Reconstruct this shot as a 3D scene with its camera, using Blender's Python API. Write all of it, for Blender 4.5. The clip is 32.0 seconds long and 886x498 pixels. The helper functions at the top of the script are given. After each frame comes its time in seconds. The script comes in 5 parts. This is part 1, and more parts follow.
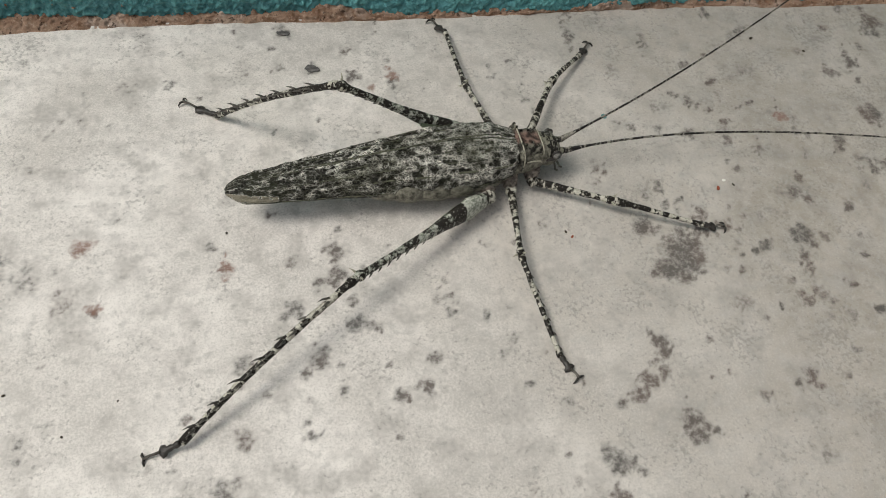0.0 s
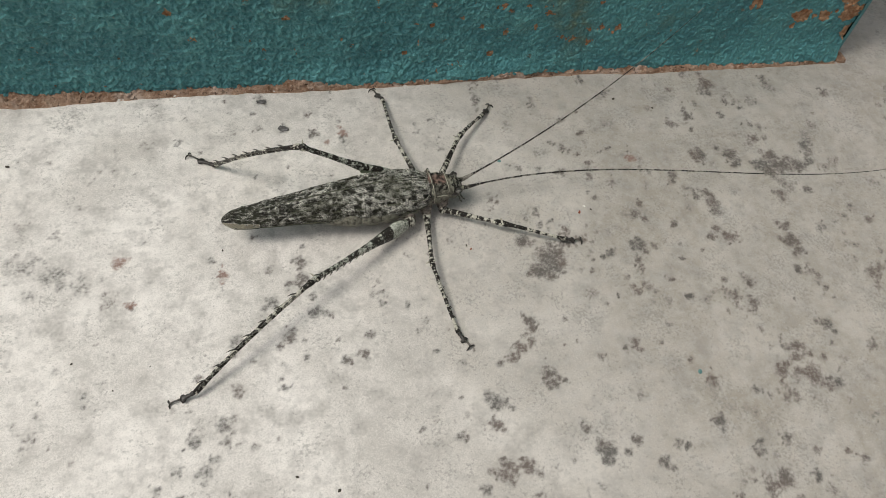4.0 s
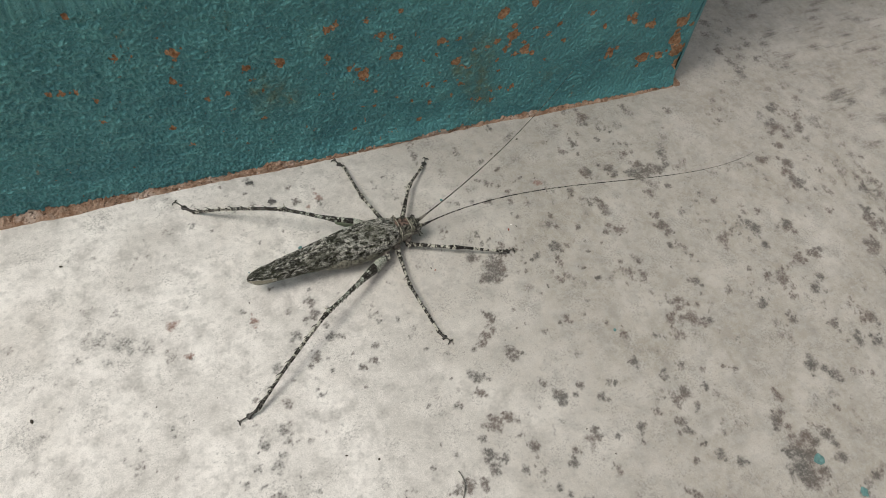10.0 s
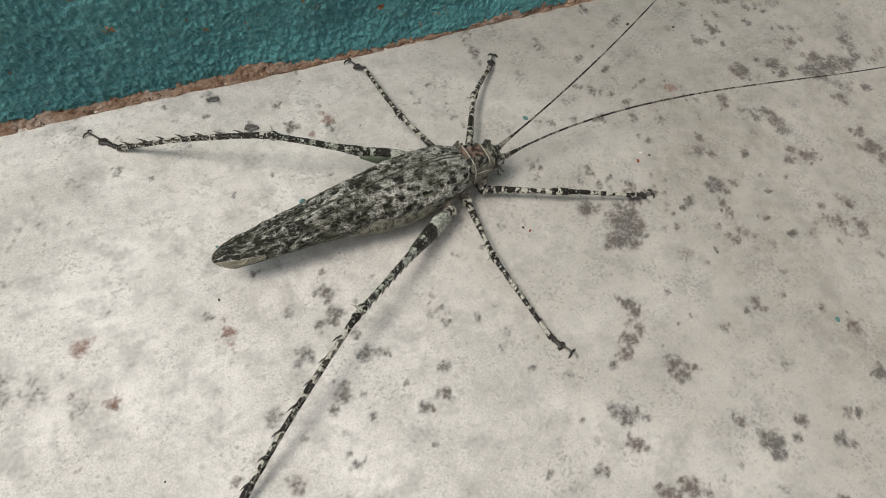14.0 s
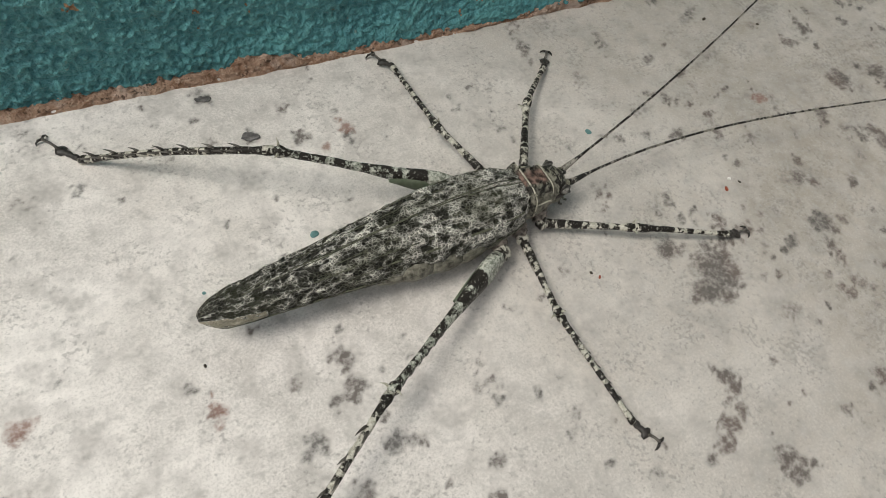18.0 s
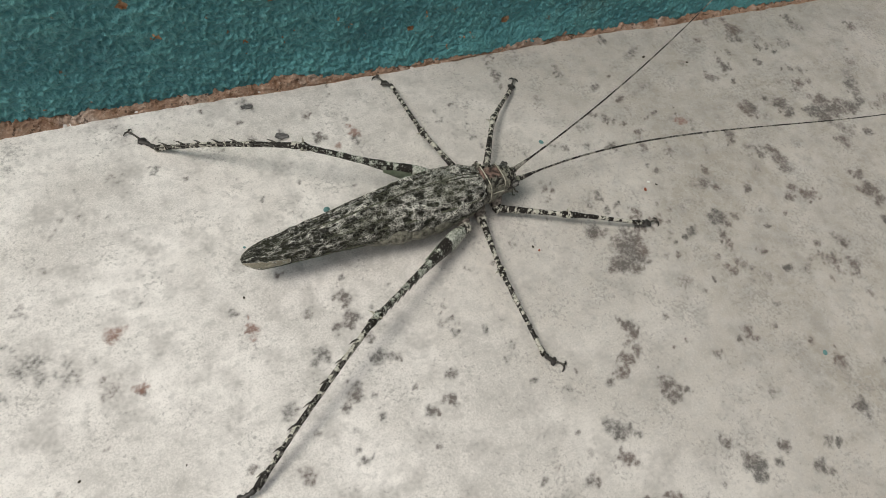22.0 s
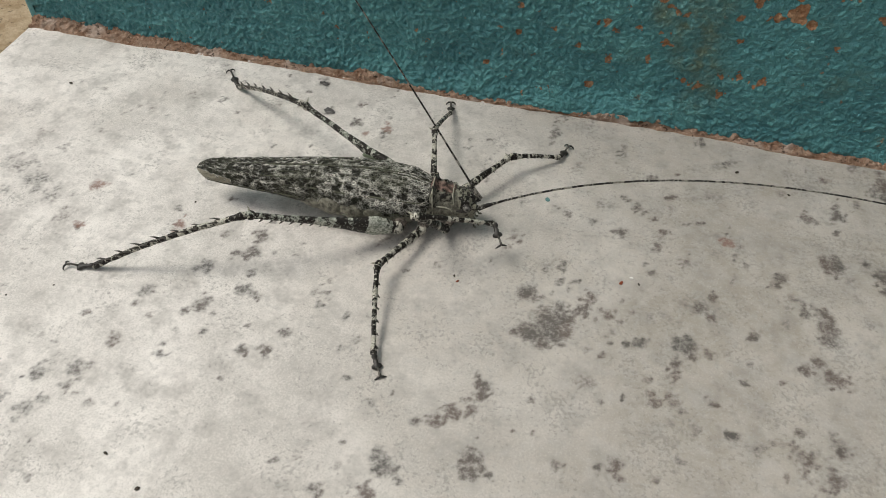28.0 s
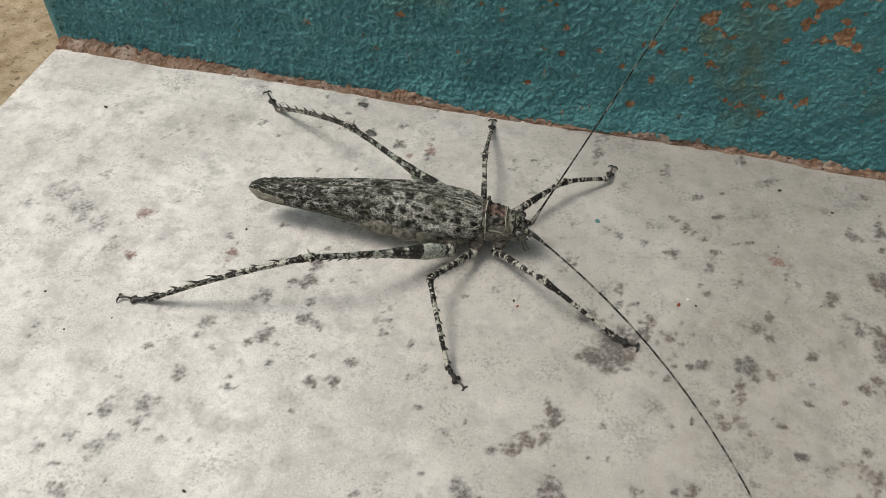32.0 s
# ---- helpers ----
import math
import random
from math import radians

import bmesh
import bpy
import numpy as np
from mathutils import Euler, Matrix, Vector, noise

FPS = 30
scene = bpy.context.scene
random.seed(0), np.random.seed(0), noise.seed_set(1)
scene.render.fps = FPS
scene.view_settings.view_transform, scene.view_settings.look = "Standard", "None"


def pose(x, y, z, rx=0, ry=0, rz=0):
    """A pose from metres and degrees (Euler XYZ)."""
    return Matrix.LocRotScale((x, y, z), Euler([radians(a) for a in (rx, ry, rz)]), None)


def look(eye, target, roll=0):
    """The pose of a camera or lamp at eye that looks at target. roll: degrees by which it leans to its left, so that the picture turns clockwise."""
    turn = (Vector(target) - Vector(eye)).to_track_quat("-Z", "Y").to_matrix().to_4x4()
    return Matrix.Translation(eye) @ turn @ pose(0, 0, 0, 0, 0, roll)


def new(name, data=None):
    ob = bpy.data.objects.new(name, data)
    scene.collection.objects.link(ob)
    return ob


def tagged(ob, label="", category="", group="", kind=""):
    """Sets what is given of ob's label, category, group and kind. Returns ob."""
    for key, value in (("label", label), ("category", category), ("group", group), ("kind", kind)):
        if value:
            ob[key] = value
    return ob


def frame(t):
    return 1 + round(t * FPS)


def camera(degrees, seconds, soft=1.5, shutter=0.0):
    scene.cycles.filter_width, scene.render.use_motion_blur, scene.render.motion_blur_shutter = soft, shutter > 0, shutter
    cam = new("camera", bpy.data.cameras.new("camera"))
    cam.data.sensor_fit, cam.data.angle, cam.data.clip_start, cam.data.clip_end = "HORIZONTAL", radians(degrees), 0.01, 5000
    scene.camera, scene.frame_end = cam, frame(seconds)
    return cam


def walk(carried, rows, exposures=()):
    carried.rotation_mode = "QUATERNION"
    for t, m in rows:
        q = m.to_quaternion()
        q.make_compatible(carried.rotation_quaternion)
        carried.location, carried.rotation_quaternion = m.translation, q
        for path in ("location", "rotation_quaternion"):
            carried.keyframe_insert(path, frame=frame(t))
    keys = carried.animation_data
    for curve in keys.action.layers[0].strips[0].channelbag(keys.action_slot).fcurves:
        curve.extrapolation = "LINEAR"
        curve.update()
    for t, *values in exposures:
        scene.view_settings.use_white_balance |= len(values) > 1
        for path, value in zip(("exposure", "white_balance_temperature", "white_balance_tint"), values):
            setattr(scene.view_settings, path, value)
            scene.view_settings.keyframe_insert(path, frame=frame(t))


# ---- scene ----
cam = camera(62.544, 32.0, soft=0.7)
# seconds, eye in metres, turn in degrees
ROWS = [
    (0, -0.02832, -0.06749, 0.10141, 30.249, -5.139, -10.236),
    (0.5, -0.03070, -0.06947, 0.10279, 30.890, -4.554, -9.775),
    (1, -0.02705, -0.07082, 0.10571, 31.729, -4.103, -9.930),
    (1.5, -0.02386, -0.07097, 0.11468, 32.767, -3.822, -10.421),
    (2, -0.01698, -0.07303, 0.13579, 34.026, -4.310, -10.811),
    (2.5, -0.02400, -0.08309, 0.13828, 34.296, -5.065, -10.558),
    (3, -0.02088, -0.09159, 0.13835, 33.659, -5.952, -10.084),
    (3.5, -0.02229, -0.09420, 0.13980, 32.461, -6.038, -10.242),
    (5.5, -0.04676, -0.09167, 0.15234, 32.120, -5.747, -22.580),
    (6, -0.05322, -0.08850, 0.15367, 33.121, -6.265, -25.500),
    (6.5, -0.05425, -0.09327, 0.15523, 33.145, -6.854, -26.611),
    (7, -0.05298, -0.09650, 0.16541, 32.677, -7.550, -26.871),
    (7.5, -0.04638, -0.11104, 0.19197, 32.811, -8.117, -26.930),
    (8, -0.05241, -0.11906, 0.19154, 32.860, -8.013, -26.617),
    (8.5, -0.05671, -0.12063, 0.18658, 33.188, -7.480, -26.005),
    (9, -0.05179, -0.11828, 0.18534, 33.898, -7.214, -25.217),
    (9.5, -0.05081, -0.11744, 0.18570, 34.475, -6.854, -24.310),
    (10, -0.05454, -0.11612, 0.18694, 34.946, -6.700, -23.775),
    (10.5, -0.05684, -0.11322, 0.18459, 34.645, -6.421, -23.402),
    (11, -0.05643, -0.11149, 0.18266, 34.539, -6.259, -23.255),
    (11.5, -0.05317, -0.10394, 0.17474, 34.115, -6.388, -23.202),
    (12, -0.05281, -0.09309, 0.16024, 34.040, -6.456, -23.546),
    (12.5, -0.05561, -0.08202, 0.14041, 33.931, -6.783, -24.615),
    (13, -0.05257, -0.07854, 0.12619, 33.360, -6.880, -25.735),
    (13.5, -0.04790, -0.07177, 0.11622, 32.670, -5.913, -26.085),
    (15.5, -0.03647, -0.05222, 0.09459, 31.550, -6.532, -25.013),
    (16, -0.03337, -0.04424, 0.08756, 31.358, -6.719, -24.914),
    (16.5, -0.03589, -0.04105, 0.08503, 32.256, -7.096, -24.931),
    (17, -0.03685, -0.03881, 0.08888, 31.653, -6.689, -24.553),
    (17.5, -0.03665, -0.03943, 0.09051, 31.547, -7.025, -24.836),
    (18, -0.04069, -0.04342, 0.08977, 31.339, -7.453, -25.156),
    (18.5, -0.04361, -0.04691, 0.09210, 31.559, -7.441, -25.504),
    (19, -0.04608, -0.05028, 0.09432, 31.328, -7.567, -25.575),
    (19.5, -0.04785, -0.05215, 0.09910, 31.606, -7.673, -25.283),
    (20, -0.04663, -0.05712, 0.10056, 31.481, -7.552, -24.363),
    (20.5, -0.04690, -0.06399, 0.11412, 32.031, -7.557, -23.542),
    (21, -0.04926, -0.07270, 0.12361, 32.338, -7.623, -23.242),
    (21.5, -0.05259, -0.07289, 0.12403, 32.172, -7.535, -23.061),
    (22, -0.04821, -0.06737, 0.11672, 32.234, -7.733, -22.745),
    (22.5, -0.03754, -0.06422, 0.11093, 32.104, -7.812, -21.986),
    (23, -0.03496, -0.06253, 0.11022, 31.613, -7.877, -20.623),
    (23.5, -0.02659, -0.06763, 0.11572, 31.845, -7.325, -17.435),
    (24, -0.01837, -0.06831, 0.11514, 31.694, -6.469, -12.654),
    (24.5, -0.00867, -0.06942, 0.10365, 32.170, -5.153, -6.218),
    (26.5, 0.02248, -0.09257, 0.10407, 39.632, -0.222, 12.389),
    (27, 0.02212, -0.09306, 0.10580, 40.579, -0.057, 13.451),
    (27.5, 0.02464, -0.09230, 0.10689, 40.988, 0.064, 13.643),
    (28, 0.03034, -0.09221, 0.10364, 41.204, 0.197, 13.602),
    (28.5, 0.03462, -0.09451, 0.10470, 41.169, 0.131, 13.440),
    (29, 0.02589, -0.09266, 0.11016, 41.437, 0.030, 13.403),
    (29.5, 0.02448, -0.09534, 0.11037, 41.432, 0.041, 13.599),
    (30, 0.02325, -0.09430, 0.11033, 41.391, -0.022, 13.641),
    (30.5, 0.01934, -0.09547, 0.10854, 41.196, -0.107, 13.713),
    (31, 0.01842, -0.09516, 0.10843, 41.123, -0.278, 13.677),
    (31.5, 0.01816, -0.09439, 0.10842, 41.037, -0.440, 13.434),
    (32, 0.01515, -0.09200, 0.10762, 40.970, -0.429, 11.757),
]
EXPOSURES = [(0, -0.14), (2, -0.10), (9, -0.07), (16, -0.02), (20, -0.09), (32, -0.05)]
walk(cam, [(t, pose(x, y, z, rx, ry, rz)) for t, x, y, z, rx, ry, rz in ROWS], EXPOSURES)

# ---- light: bright overcast sky, veranda open towards -x ----
SUN_EL, SUN_AZ = 59.0, 269.0     # azimuth measured clockwise from +y
world = bpy.data.worlds.new("sky")
scene.world = world
world.use_nodes = True
wn = world.node_tree
sky = wn.nodes.new("ShaderNodeTexSky")
sky.sky_type, sky.sun_disc = "NISHITA", False
sky.sun_elevation, sky.sun_rotation = radians(SUN_EL), radians(SUN_AZ)
sky.air_density, sky.dust_density, sky.ozone_density = 1.0, 5.0, 0.6
grey = wn.nodes.new("ShaderNodeHueSaturation")
grey.inputs["Saturation"].default_value = 0.04
wn.links.new(sky.outputs[0], grey.inputs["Color"])
wn.links.new(grey.outputs[0], wn.nodes["Background"].inputs["Color"])
wn.nodes["Background"].inputs["Strength"].default_value = 0.098
sun = new("sun", bpy.data.lights.new("sun", "SUN"))
sun.data.energy, sun.data.angle, sun.data.color = 1.6, radians(21), (1.0, 0.93, 0.81)
SUN_DIR = Vector((math.sin(radians(SUN_AZ)) * math.cos(radians(SUN_EL)), math.cos(radians(SUN_AZ)) * math.cos(radians(SUN_EL)), math.sin(radians(SUN_EL))))
sun.matrix_world = look(SUN_DIR * 3, (0, 0, 0))

CM = 0.01


# ---- helpers for nodes and meshes ----
class Nodes:
    """A small builder for one node material."""

    def __init__(self, name, rough=0.6, metal=0.0, spec=0.4):
        self.mat = bpy.data.materials.new(name)
        self.mat.use_nodes = True
        self.t = self.mat.node_tree
        self.bsdf = self.t.nodes["Principled BSDF"]
        self.bsdf.inputs["Roughness"].default_value = rough
        self.bsdf.inputs["Metallic"].default_value = metal
        self.bsdf.inputs["Specular IOR Level"].default_value = spec
        self.coord = self.t.nodes.new("ShaderNodeTexCoord").outputs["Object"]

    def link(self, value, socket):
        if isinstance(value, bpy.types.NodeSocket):
            self.t.links.new(value, socket)
        elif isinstance(value, (tuple, list)) and len(value) == 3 and socket.type == "RGBA":
            socket.default_value = (*value, 1)
        else:
            socket.default_value = value

    def stretch(self, sx, sy, sz, vector=None):
        n = self.t.nodes.new("ShaderNodeMapping")
        n.inputs["Scale"].default_value = (sx, sy, sz)
        self.link(vector or self.coord, n.inputs["Vector"])
        return n.outputs[0]

    def noise(self, scale, detail=4, rough=0.55, vector=None, distort=0.0):
        n = self.t.nodes.new("ShaderNodeTexNoise")
        for key, v in (("Scale", scale), ("Detail", detail), ("Roughness", rough), ("Distortion", distort)):
            n.inputs[key].default_value = v
        self.link(vector or self.coord, n.inputs["Vector"])
        return n.outputs["Fac"]

    def cells(self, scale, feature="DISTANCE_TO_EDGE", vector=None, random_=1.0):
        n = self.t.nodes.new("ShaderNodeTexVoronoi")
        n.feature = feature
        n.inputs["Scale"].default_value = scale
        n.inputs["Randomness"].default_value = random_
        self.link(vector or self.coord, n.inputs["Vector"])
        return n.outputs["Distance"]

    def cell_tint(self, scale, vector):
        """A random value for each cell."""
        n = self.t.nodes.new("ShaderNodeTexVoronoi")
        n.inputs["Scale"].default_value = scale
        self.link(vector, n.inputs["Vector"])
        split = self.t.nodes.new("ShaderNodeSeparateColor")
        self.link(n.outputs["Color"], split.inputs[0])
        return split.outputs[0]

    def ramp(self, fac, *stops):
        n = self.t.nodes.new("ShaderNodeValToRGB")
        e = n.color_ramp.elements
        while len(e) < len(stops):
            e.new(0.5)
        for k, (p, c) in zip(e, stops):
            k.position = p
            k.color = (c, c, c, 1) if isinstance(c, (int, float)) else (*c, 1)
        self.link(fac, n.inputs[0])
        return n.outputs[0]

    def mix(self, fac, a, b, blend="MIX"):
        n = self.t.nodes.new("ShaderNodeMix")
        n.data_type, n.blend_type = "RGBA", blend
        self.link(fac, n.inputs[0])
        self.link(a, n.inputs[6])
        self.link(b, n.inputs[7])
        return n.outputs[2]

    def math(self, op, a, b=0.0, clamp=False):
        n = self.t.nodes.new("ShaderNodeMath")
        n.operation, n.use_clamp = op, clamp
        self.link(a, n.inputs[0])
        self.link(b, n.inputs[1])
        return n.outputs[0]

    def shift(self, vector, fac, amount):
        """The vector pushed about by a noise value."""
        n = self.t.nodes.new("ShaderNodeVectorMath")
        n.operation = "ADD"
        self.link(vector, n.inputs[0])
        self.link(self.math("MULTIPLY", fac, amount), n.inputs[1])
        return n.outputs[0]

    def attribute(self, name):
        n = self.t.nodes.new("ShaderNodeAttribute")
        n.attribute_name = name
        return n.outputs["Fac"]

    def random(self):
        return self.t.nodes.new("ShaderNodeObjectInfo").outputs["Random"]

    def colour(self, value):
        self.link(value, self.bsdf.inputs["Base Color"])

    def roughness(self, value):
        self.link(value, self.bsdf.inputs["Roughness"])

    def bump(self, height, distance, strength=1.0):
        n = self.t.nodes.new("ShaderNodeBump")
        n.inputs["Distance"].default_value, n.inputs["Strength"].default_value = distance, strength
        self.link(height, n.inputs["Height"])
        before = self.bsdf.inputs["Normal"]
        if before.is_linked:
            self.t.links.new(before.links[0].from_socket, n.inputs["Normal"])
        self.t.links.new(n.outputs[0], before)


def part(name, bm, material, parent=None, label="", smooth=True):
    """Links a bmesh as one mesh object, under a thing or a part."""
    me = bpy.data.meshes.new(name)
    bmesh.ops.recalc_face_normals(bm, faces=bm.faces)
    bm.to_mesh(me)
    bm.free()
    me.materials.append(material)
    if smooth:
        me.polygons.foreach_set("use_smooth", [True] * len(me.polygons))
    ob = new(name, me)
    if parent:
        ob.parent = parent
    if label:
        ob["label"] = label
    return ob


def loft(rings, caps=True, closed=True, bm=None):
    """A skin over rings of points, each ring with as many points."""
    bm = bm or bmesh.new()
    made = [[bm.verts.new(p) for p in ring] for ring in rings]
    n = len(made[0])
    for a, b in zip(made, made[1:]):
        for k in range(n if closed else n - 1):
            bm.faces.new((a[k], a[(k + 1) % n], b[(k + 1) % n], b[k]))
    if caps and closed:
        bm.faces.new(list(reversed(made[0])))
        bm.faces.new(made[-1])
    return bm


def ring_x(x, y, z, ry, rz, n=12, square=1.0):
    """An oval ring across the x axis."""
    out = []
    for k in range(n):
        a = 2 * math.pi * k / n
        c, s = math.cos(a), math.sin(a)
        c, s = math.copysign(abs(c) ** square, c), math.copysign(abs(s) ** square, s)
        out.append(Vector((x, y + ry * c, z + rz * s)))
    return out


def tube(points, radii, n=8, bm=None, flat=1.0):
    """A tapered tube along points."""
    points = [Vector(p) for p in points]
    rings = []
    for i, p in enumerate(points):
        d = (points[min(i + 1, len(points) - 1)] - points[max(i - 1, 0)]).normalized()
        side = d.cross(Vector((0, 0, 1)))
        side = side.normalized() if side.length > 1e-6 else Vector((0, 1, 0))
        up = side.cross(d)
        rings.append([p + radii[i] * (math.cos(2 * math.pi * k / n) * side + flat * math.sin(2 * math.pi * k / n) * up) for k in range(n)])
    return loft(rings, bm=bm)


def roughen(bm, amount, scale, seed=0.0):
    """Pushes the vertices along their normals by noise."""
    bm.normal_update()
    for v in bm.verts:
        v.co += v.normal * amount * noise.noise(v.co * scale + Vector((seed, seed * 1.7, -seed)))
    return bm


def smooth_steps(table, x):
    """A value between the rows (x, value) of a table, eased."""
    for (a, va), (b, vb) in zip(table, table[1:]):
        if x <= b:
            k = max(0.0, (x - a) / (b - a))
            return va + (vb - va) * (k * k * (3 - 2 * k) * 0.5 + k * 0.5)
    return table[-1][1]


# ---- materials ----
def marble_material():
    m = Nodes("marble", rough=0.42, spec=0.4)
    stain, red, dirt_and_shade = m.attribute("stain"), m.attribute("rust"), m.attribute("dirt_and_shade")
    grain = m.noise(2700, 3, 0.75)
    pepper = m.noise(1350, 4, 0.72)
    mid = m.noise(330, 5, 0.65)
    cloud = m.noise(40, 6, 0.62)
    # stains are made of grit: a soft mask broken up by two sizes of grain
    body = m.math("ADD", stain, m.math("MULTIPLY", m.math("SUBTRACT", pepper, 0.5), 2.4))
    body = m.math("ADD", body, m.math("MULTIPLY", m.math("SUBTRACT", mid, 0.5), 1.0))
    mask = m.math("MULTIPLY", m.ramp(body, (0.18, 0.0), (1.15, 1.0)), m.ramp(stain, (0.02, 0.0), (0.55, 1.0)))
    # fleck grain all over, denser where the slab is dirty
    thick = m.math("MULTIPLY", dirt_and_shade, 0.10)
    fleck = m.ramp(m.math("ADD", m.noise(430, 4, 0.65), thick), (0.65, 0.0), (0.80, 0.6))
    fine = m.ramp(m.math("ADD", m.noise(1500, 3, 0.55), m.math("ADD", m.math("MULTIPLY", thick, 0.5), m.math("MULTIPLY", m.math("SUBTRACT", m.noise(110, 4, 0.6), 0.5), 0.75))), (0.61, 0.0), (0.74, 0.45))
    base = m.mix(m.ramp(cloud, (0.36, 0.0), (0.62, 1.0)), (0.715, 0.682, 0.645), (0.870, 0.836, 0.798))
    # warmer and darker towards +x: grime, plus light falloff painted into the colour
    warm = m.ramp(m.math("ADD", m.noise(24, 4, 0.55), m.math("MULTIPLY", dirt_and_shade, 0.10)), (0.54, 0.0), (0.84, 0.5))
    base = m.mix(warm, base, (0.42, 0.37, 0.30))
    film_and_falloff = m.math("MULTIPLY", dirt_and_shade, m.ramp(m.noise(60, 5, 0.65), (0.30, 0.50), (0.70, 0.92)))
    base = m.mix(film_and_falloff, base, (0.285, 0.253, 0.205))
    spot = m.ramp(m.noise(560, 3, 0.55), (0.55, 0.0), (0.68, 0.50))
    base = m.mix(spot, base, (0.46, 0.445, 0.42))
    smudge = m.ramp(m.math("ADD", m.noise(150, 5, 0.65), m.math("MULTIPLY", dirt_and_shade, 0.03)), (0.50, 0.0), (0.66, 0.70))
    smudge = m.math("MULTIPLY", smudge, m.ramp(pepper, (0.38, 0.35), (0.60, 1.0)))
    base = m.mix(smudge, base, (0.30, 0.285, 0.265))
    base = m.mix(m.ramp(mid, (0.36, 0.45), (0.56, 0.0)), base, (0.52, 0.50, 0.47))
    base = m.mix(m.ramp(m.math("ADD", grain, m.math("MULTIPLY", m.math("SUBTRACT", cloud, 0.5), 0.5)), (0.34, 0.42), (0.54, 0.0)), base, (0.36, 0.345, 0.315))
    base = m.mix(m.ramp(grain, (0.56, 0.0), (0.70, 0.22)), base, (0.84, 0.82, 0.78))
    hue = m.mix(m.ramp(m.noise(70, 2, 0.5), (0.42, 0.0), (0.6, 1.0)), (0.070, 0.066, 0.062), (0.105, 0.078, 0.068))
    base = m.mix(m.math("MULTIPLY", mask, 0.88), base, hue)
    base = m.mix(m.math("MULTIPLY", fleck, 0.62), base, (0.19, 0.18, 0.165))
    base = m.mix(fine, base, (0.22, 0.21, 0.195))
    redmask = m.math("MULTIPLY", m.ramp(m.math("ADD", red, m.math("MULTIPLY", m.math("SUBTRACT", pepper, 0.5), 1.6)), (0.35, 0.0), (0.95, 1.0)), m.ramp(red, (0.05, 0.0), (0.3, 0.8)))
    base = m.mix(redmask, base, (0.23, 0.12, 0.09))
    m.colour(base)
    m.roughness(m.ramp(m.math("ADD", m.math("MULTIPLY", grain, 0.4), m.math("MULTIPLY", mid, 0.6)), (0.3, 0.34), (0.7, 0.62)))
    m.bump(m.noise(1500, 4, 0.7), 0.00008, 0.4)
    return m.mat


def paint_material():
    m = Nodes("teal_wall_paint", rough=0.42, spec=0.5)
    chip = m.attribute("chip")
    lump = m.noise(950, 2, 0.5)
    edge = m.math("ADD", chip, m.math("MULTIPLY", m.math("SUBTRACT", m.noise(520, 4, 0.65), 0.5), 0.9))
    bare = m.ramp(edge, (0.50, 0.0), (0.525, 1.0))
    bare = m.math("MULTIPLY", bare, m.ramp(chip, (0.05, 0.0), (0.15, 1.0)))
    small = m.math("MULTIPLY", m.ramp(m.noise(360, 4, 0.6), (0.675, 0.0), (0.69, 1.0)), m.ramp(m.noise(25, 2), (0.42, 0.0), (0.56, 1.0)))
    bare = m.math("MAXIMUM", bare, small)
    teal = m.mix(m.ramp(m.noise(60, 4, 0.6), (0.35, 0.0), (0.65, 1.0)), (0.055, 0.208, 0.235), (0.083, 0.280, 0.299))
    # paler lumps: gloss highlights painted into the teal
    teal = m.mix(m.ramp(lump, (0.45, 0.0), (0.75, 0.55)), teal, (0.10, 0.31, 0.30))
    teal = m.mix(m.ramp(m.noise(90, 5, 0.7), (0.60, 0.0), (0.75, 0.5)), teal, (0.12, 0.18, 0.11))
    # tops of the relief lightened in the colour, as if catching light
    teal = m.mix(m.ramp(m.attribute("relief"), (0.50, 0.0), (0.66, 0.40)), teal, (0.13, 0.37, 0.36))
    teal = m.mix(m.math("MULTIPLY", m.attribute("moss"), m.ramp(m.noise(300, 4, 0.65), (0.40, 0.15), (0.62, 0.75))), teal, (0.125, 0.155, 0.085))
    clay = m.mix(m.ramp(m.noise(700, 4, 0.6), (0.35, 0.0), (0.65, 1.0)), (0.25, 0.112, 0.050), (0.47, 0.29, 0.17))
    m.colour(m.mix(bare, teal, clay))
    m.roughness(m.ramp(bare, (0.0, 0.50), (1.0, 0.9)))
    m.bump(m.math("SUBTRACT", 1.0, bare), 0.0006, 1.0)
    m.bump(m.noise(1900, 3, 0.6, m.stretch(0.8, 1.0, 1.25)), 0.0006, 0.9)
    m.bump(m.noise(900, 2, 0.5), 0.0008, 0.9)
    return m.mat


def mortar_material():
    m = Nodes("brown_mortar", rough=0.92, spec=0.15)
    c = m.mix(m.ramp(m.noise(260, 5, 0.65), (0.35, 0.0), (0.65, 1.0)), (0.27, 0.155, 0.098), (0.50, 0.345, 0.255))
    c = m.mix(m.ramp(m.noise(140, 3, 0.6), (0.55, 0.0), (0.68, 0.75)), c, (0.66, 0.545, 0.47))
    c = m.mix(m.ramp(m.noise(1500, 4, 0.6), (0.54, 0.0), (0.68, 0.7)), c, (0.62, 0.48, 0.38))
    c = m.mix(m.ramp(m.noise(900, 4, 0.6), (0.60, 0.0), (0.66, 0.8)), c, (0.07, 0.045, 0.035))
    m.colour(c)
    m.bump(m.noise(1900, 5, 0.65), 0.0009, 1.0)
    return m.mat


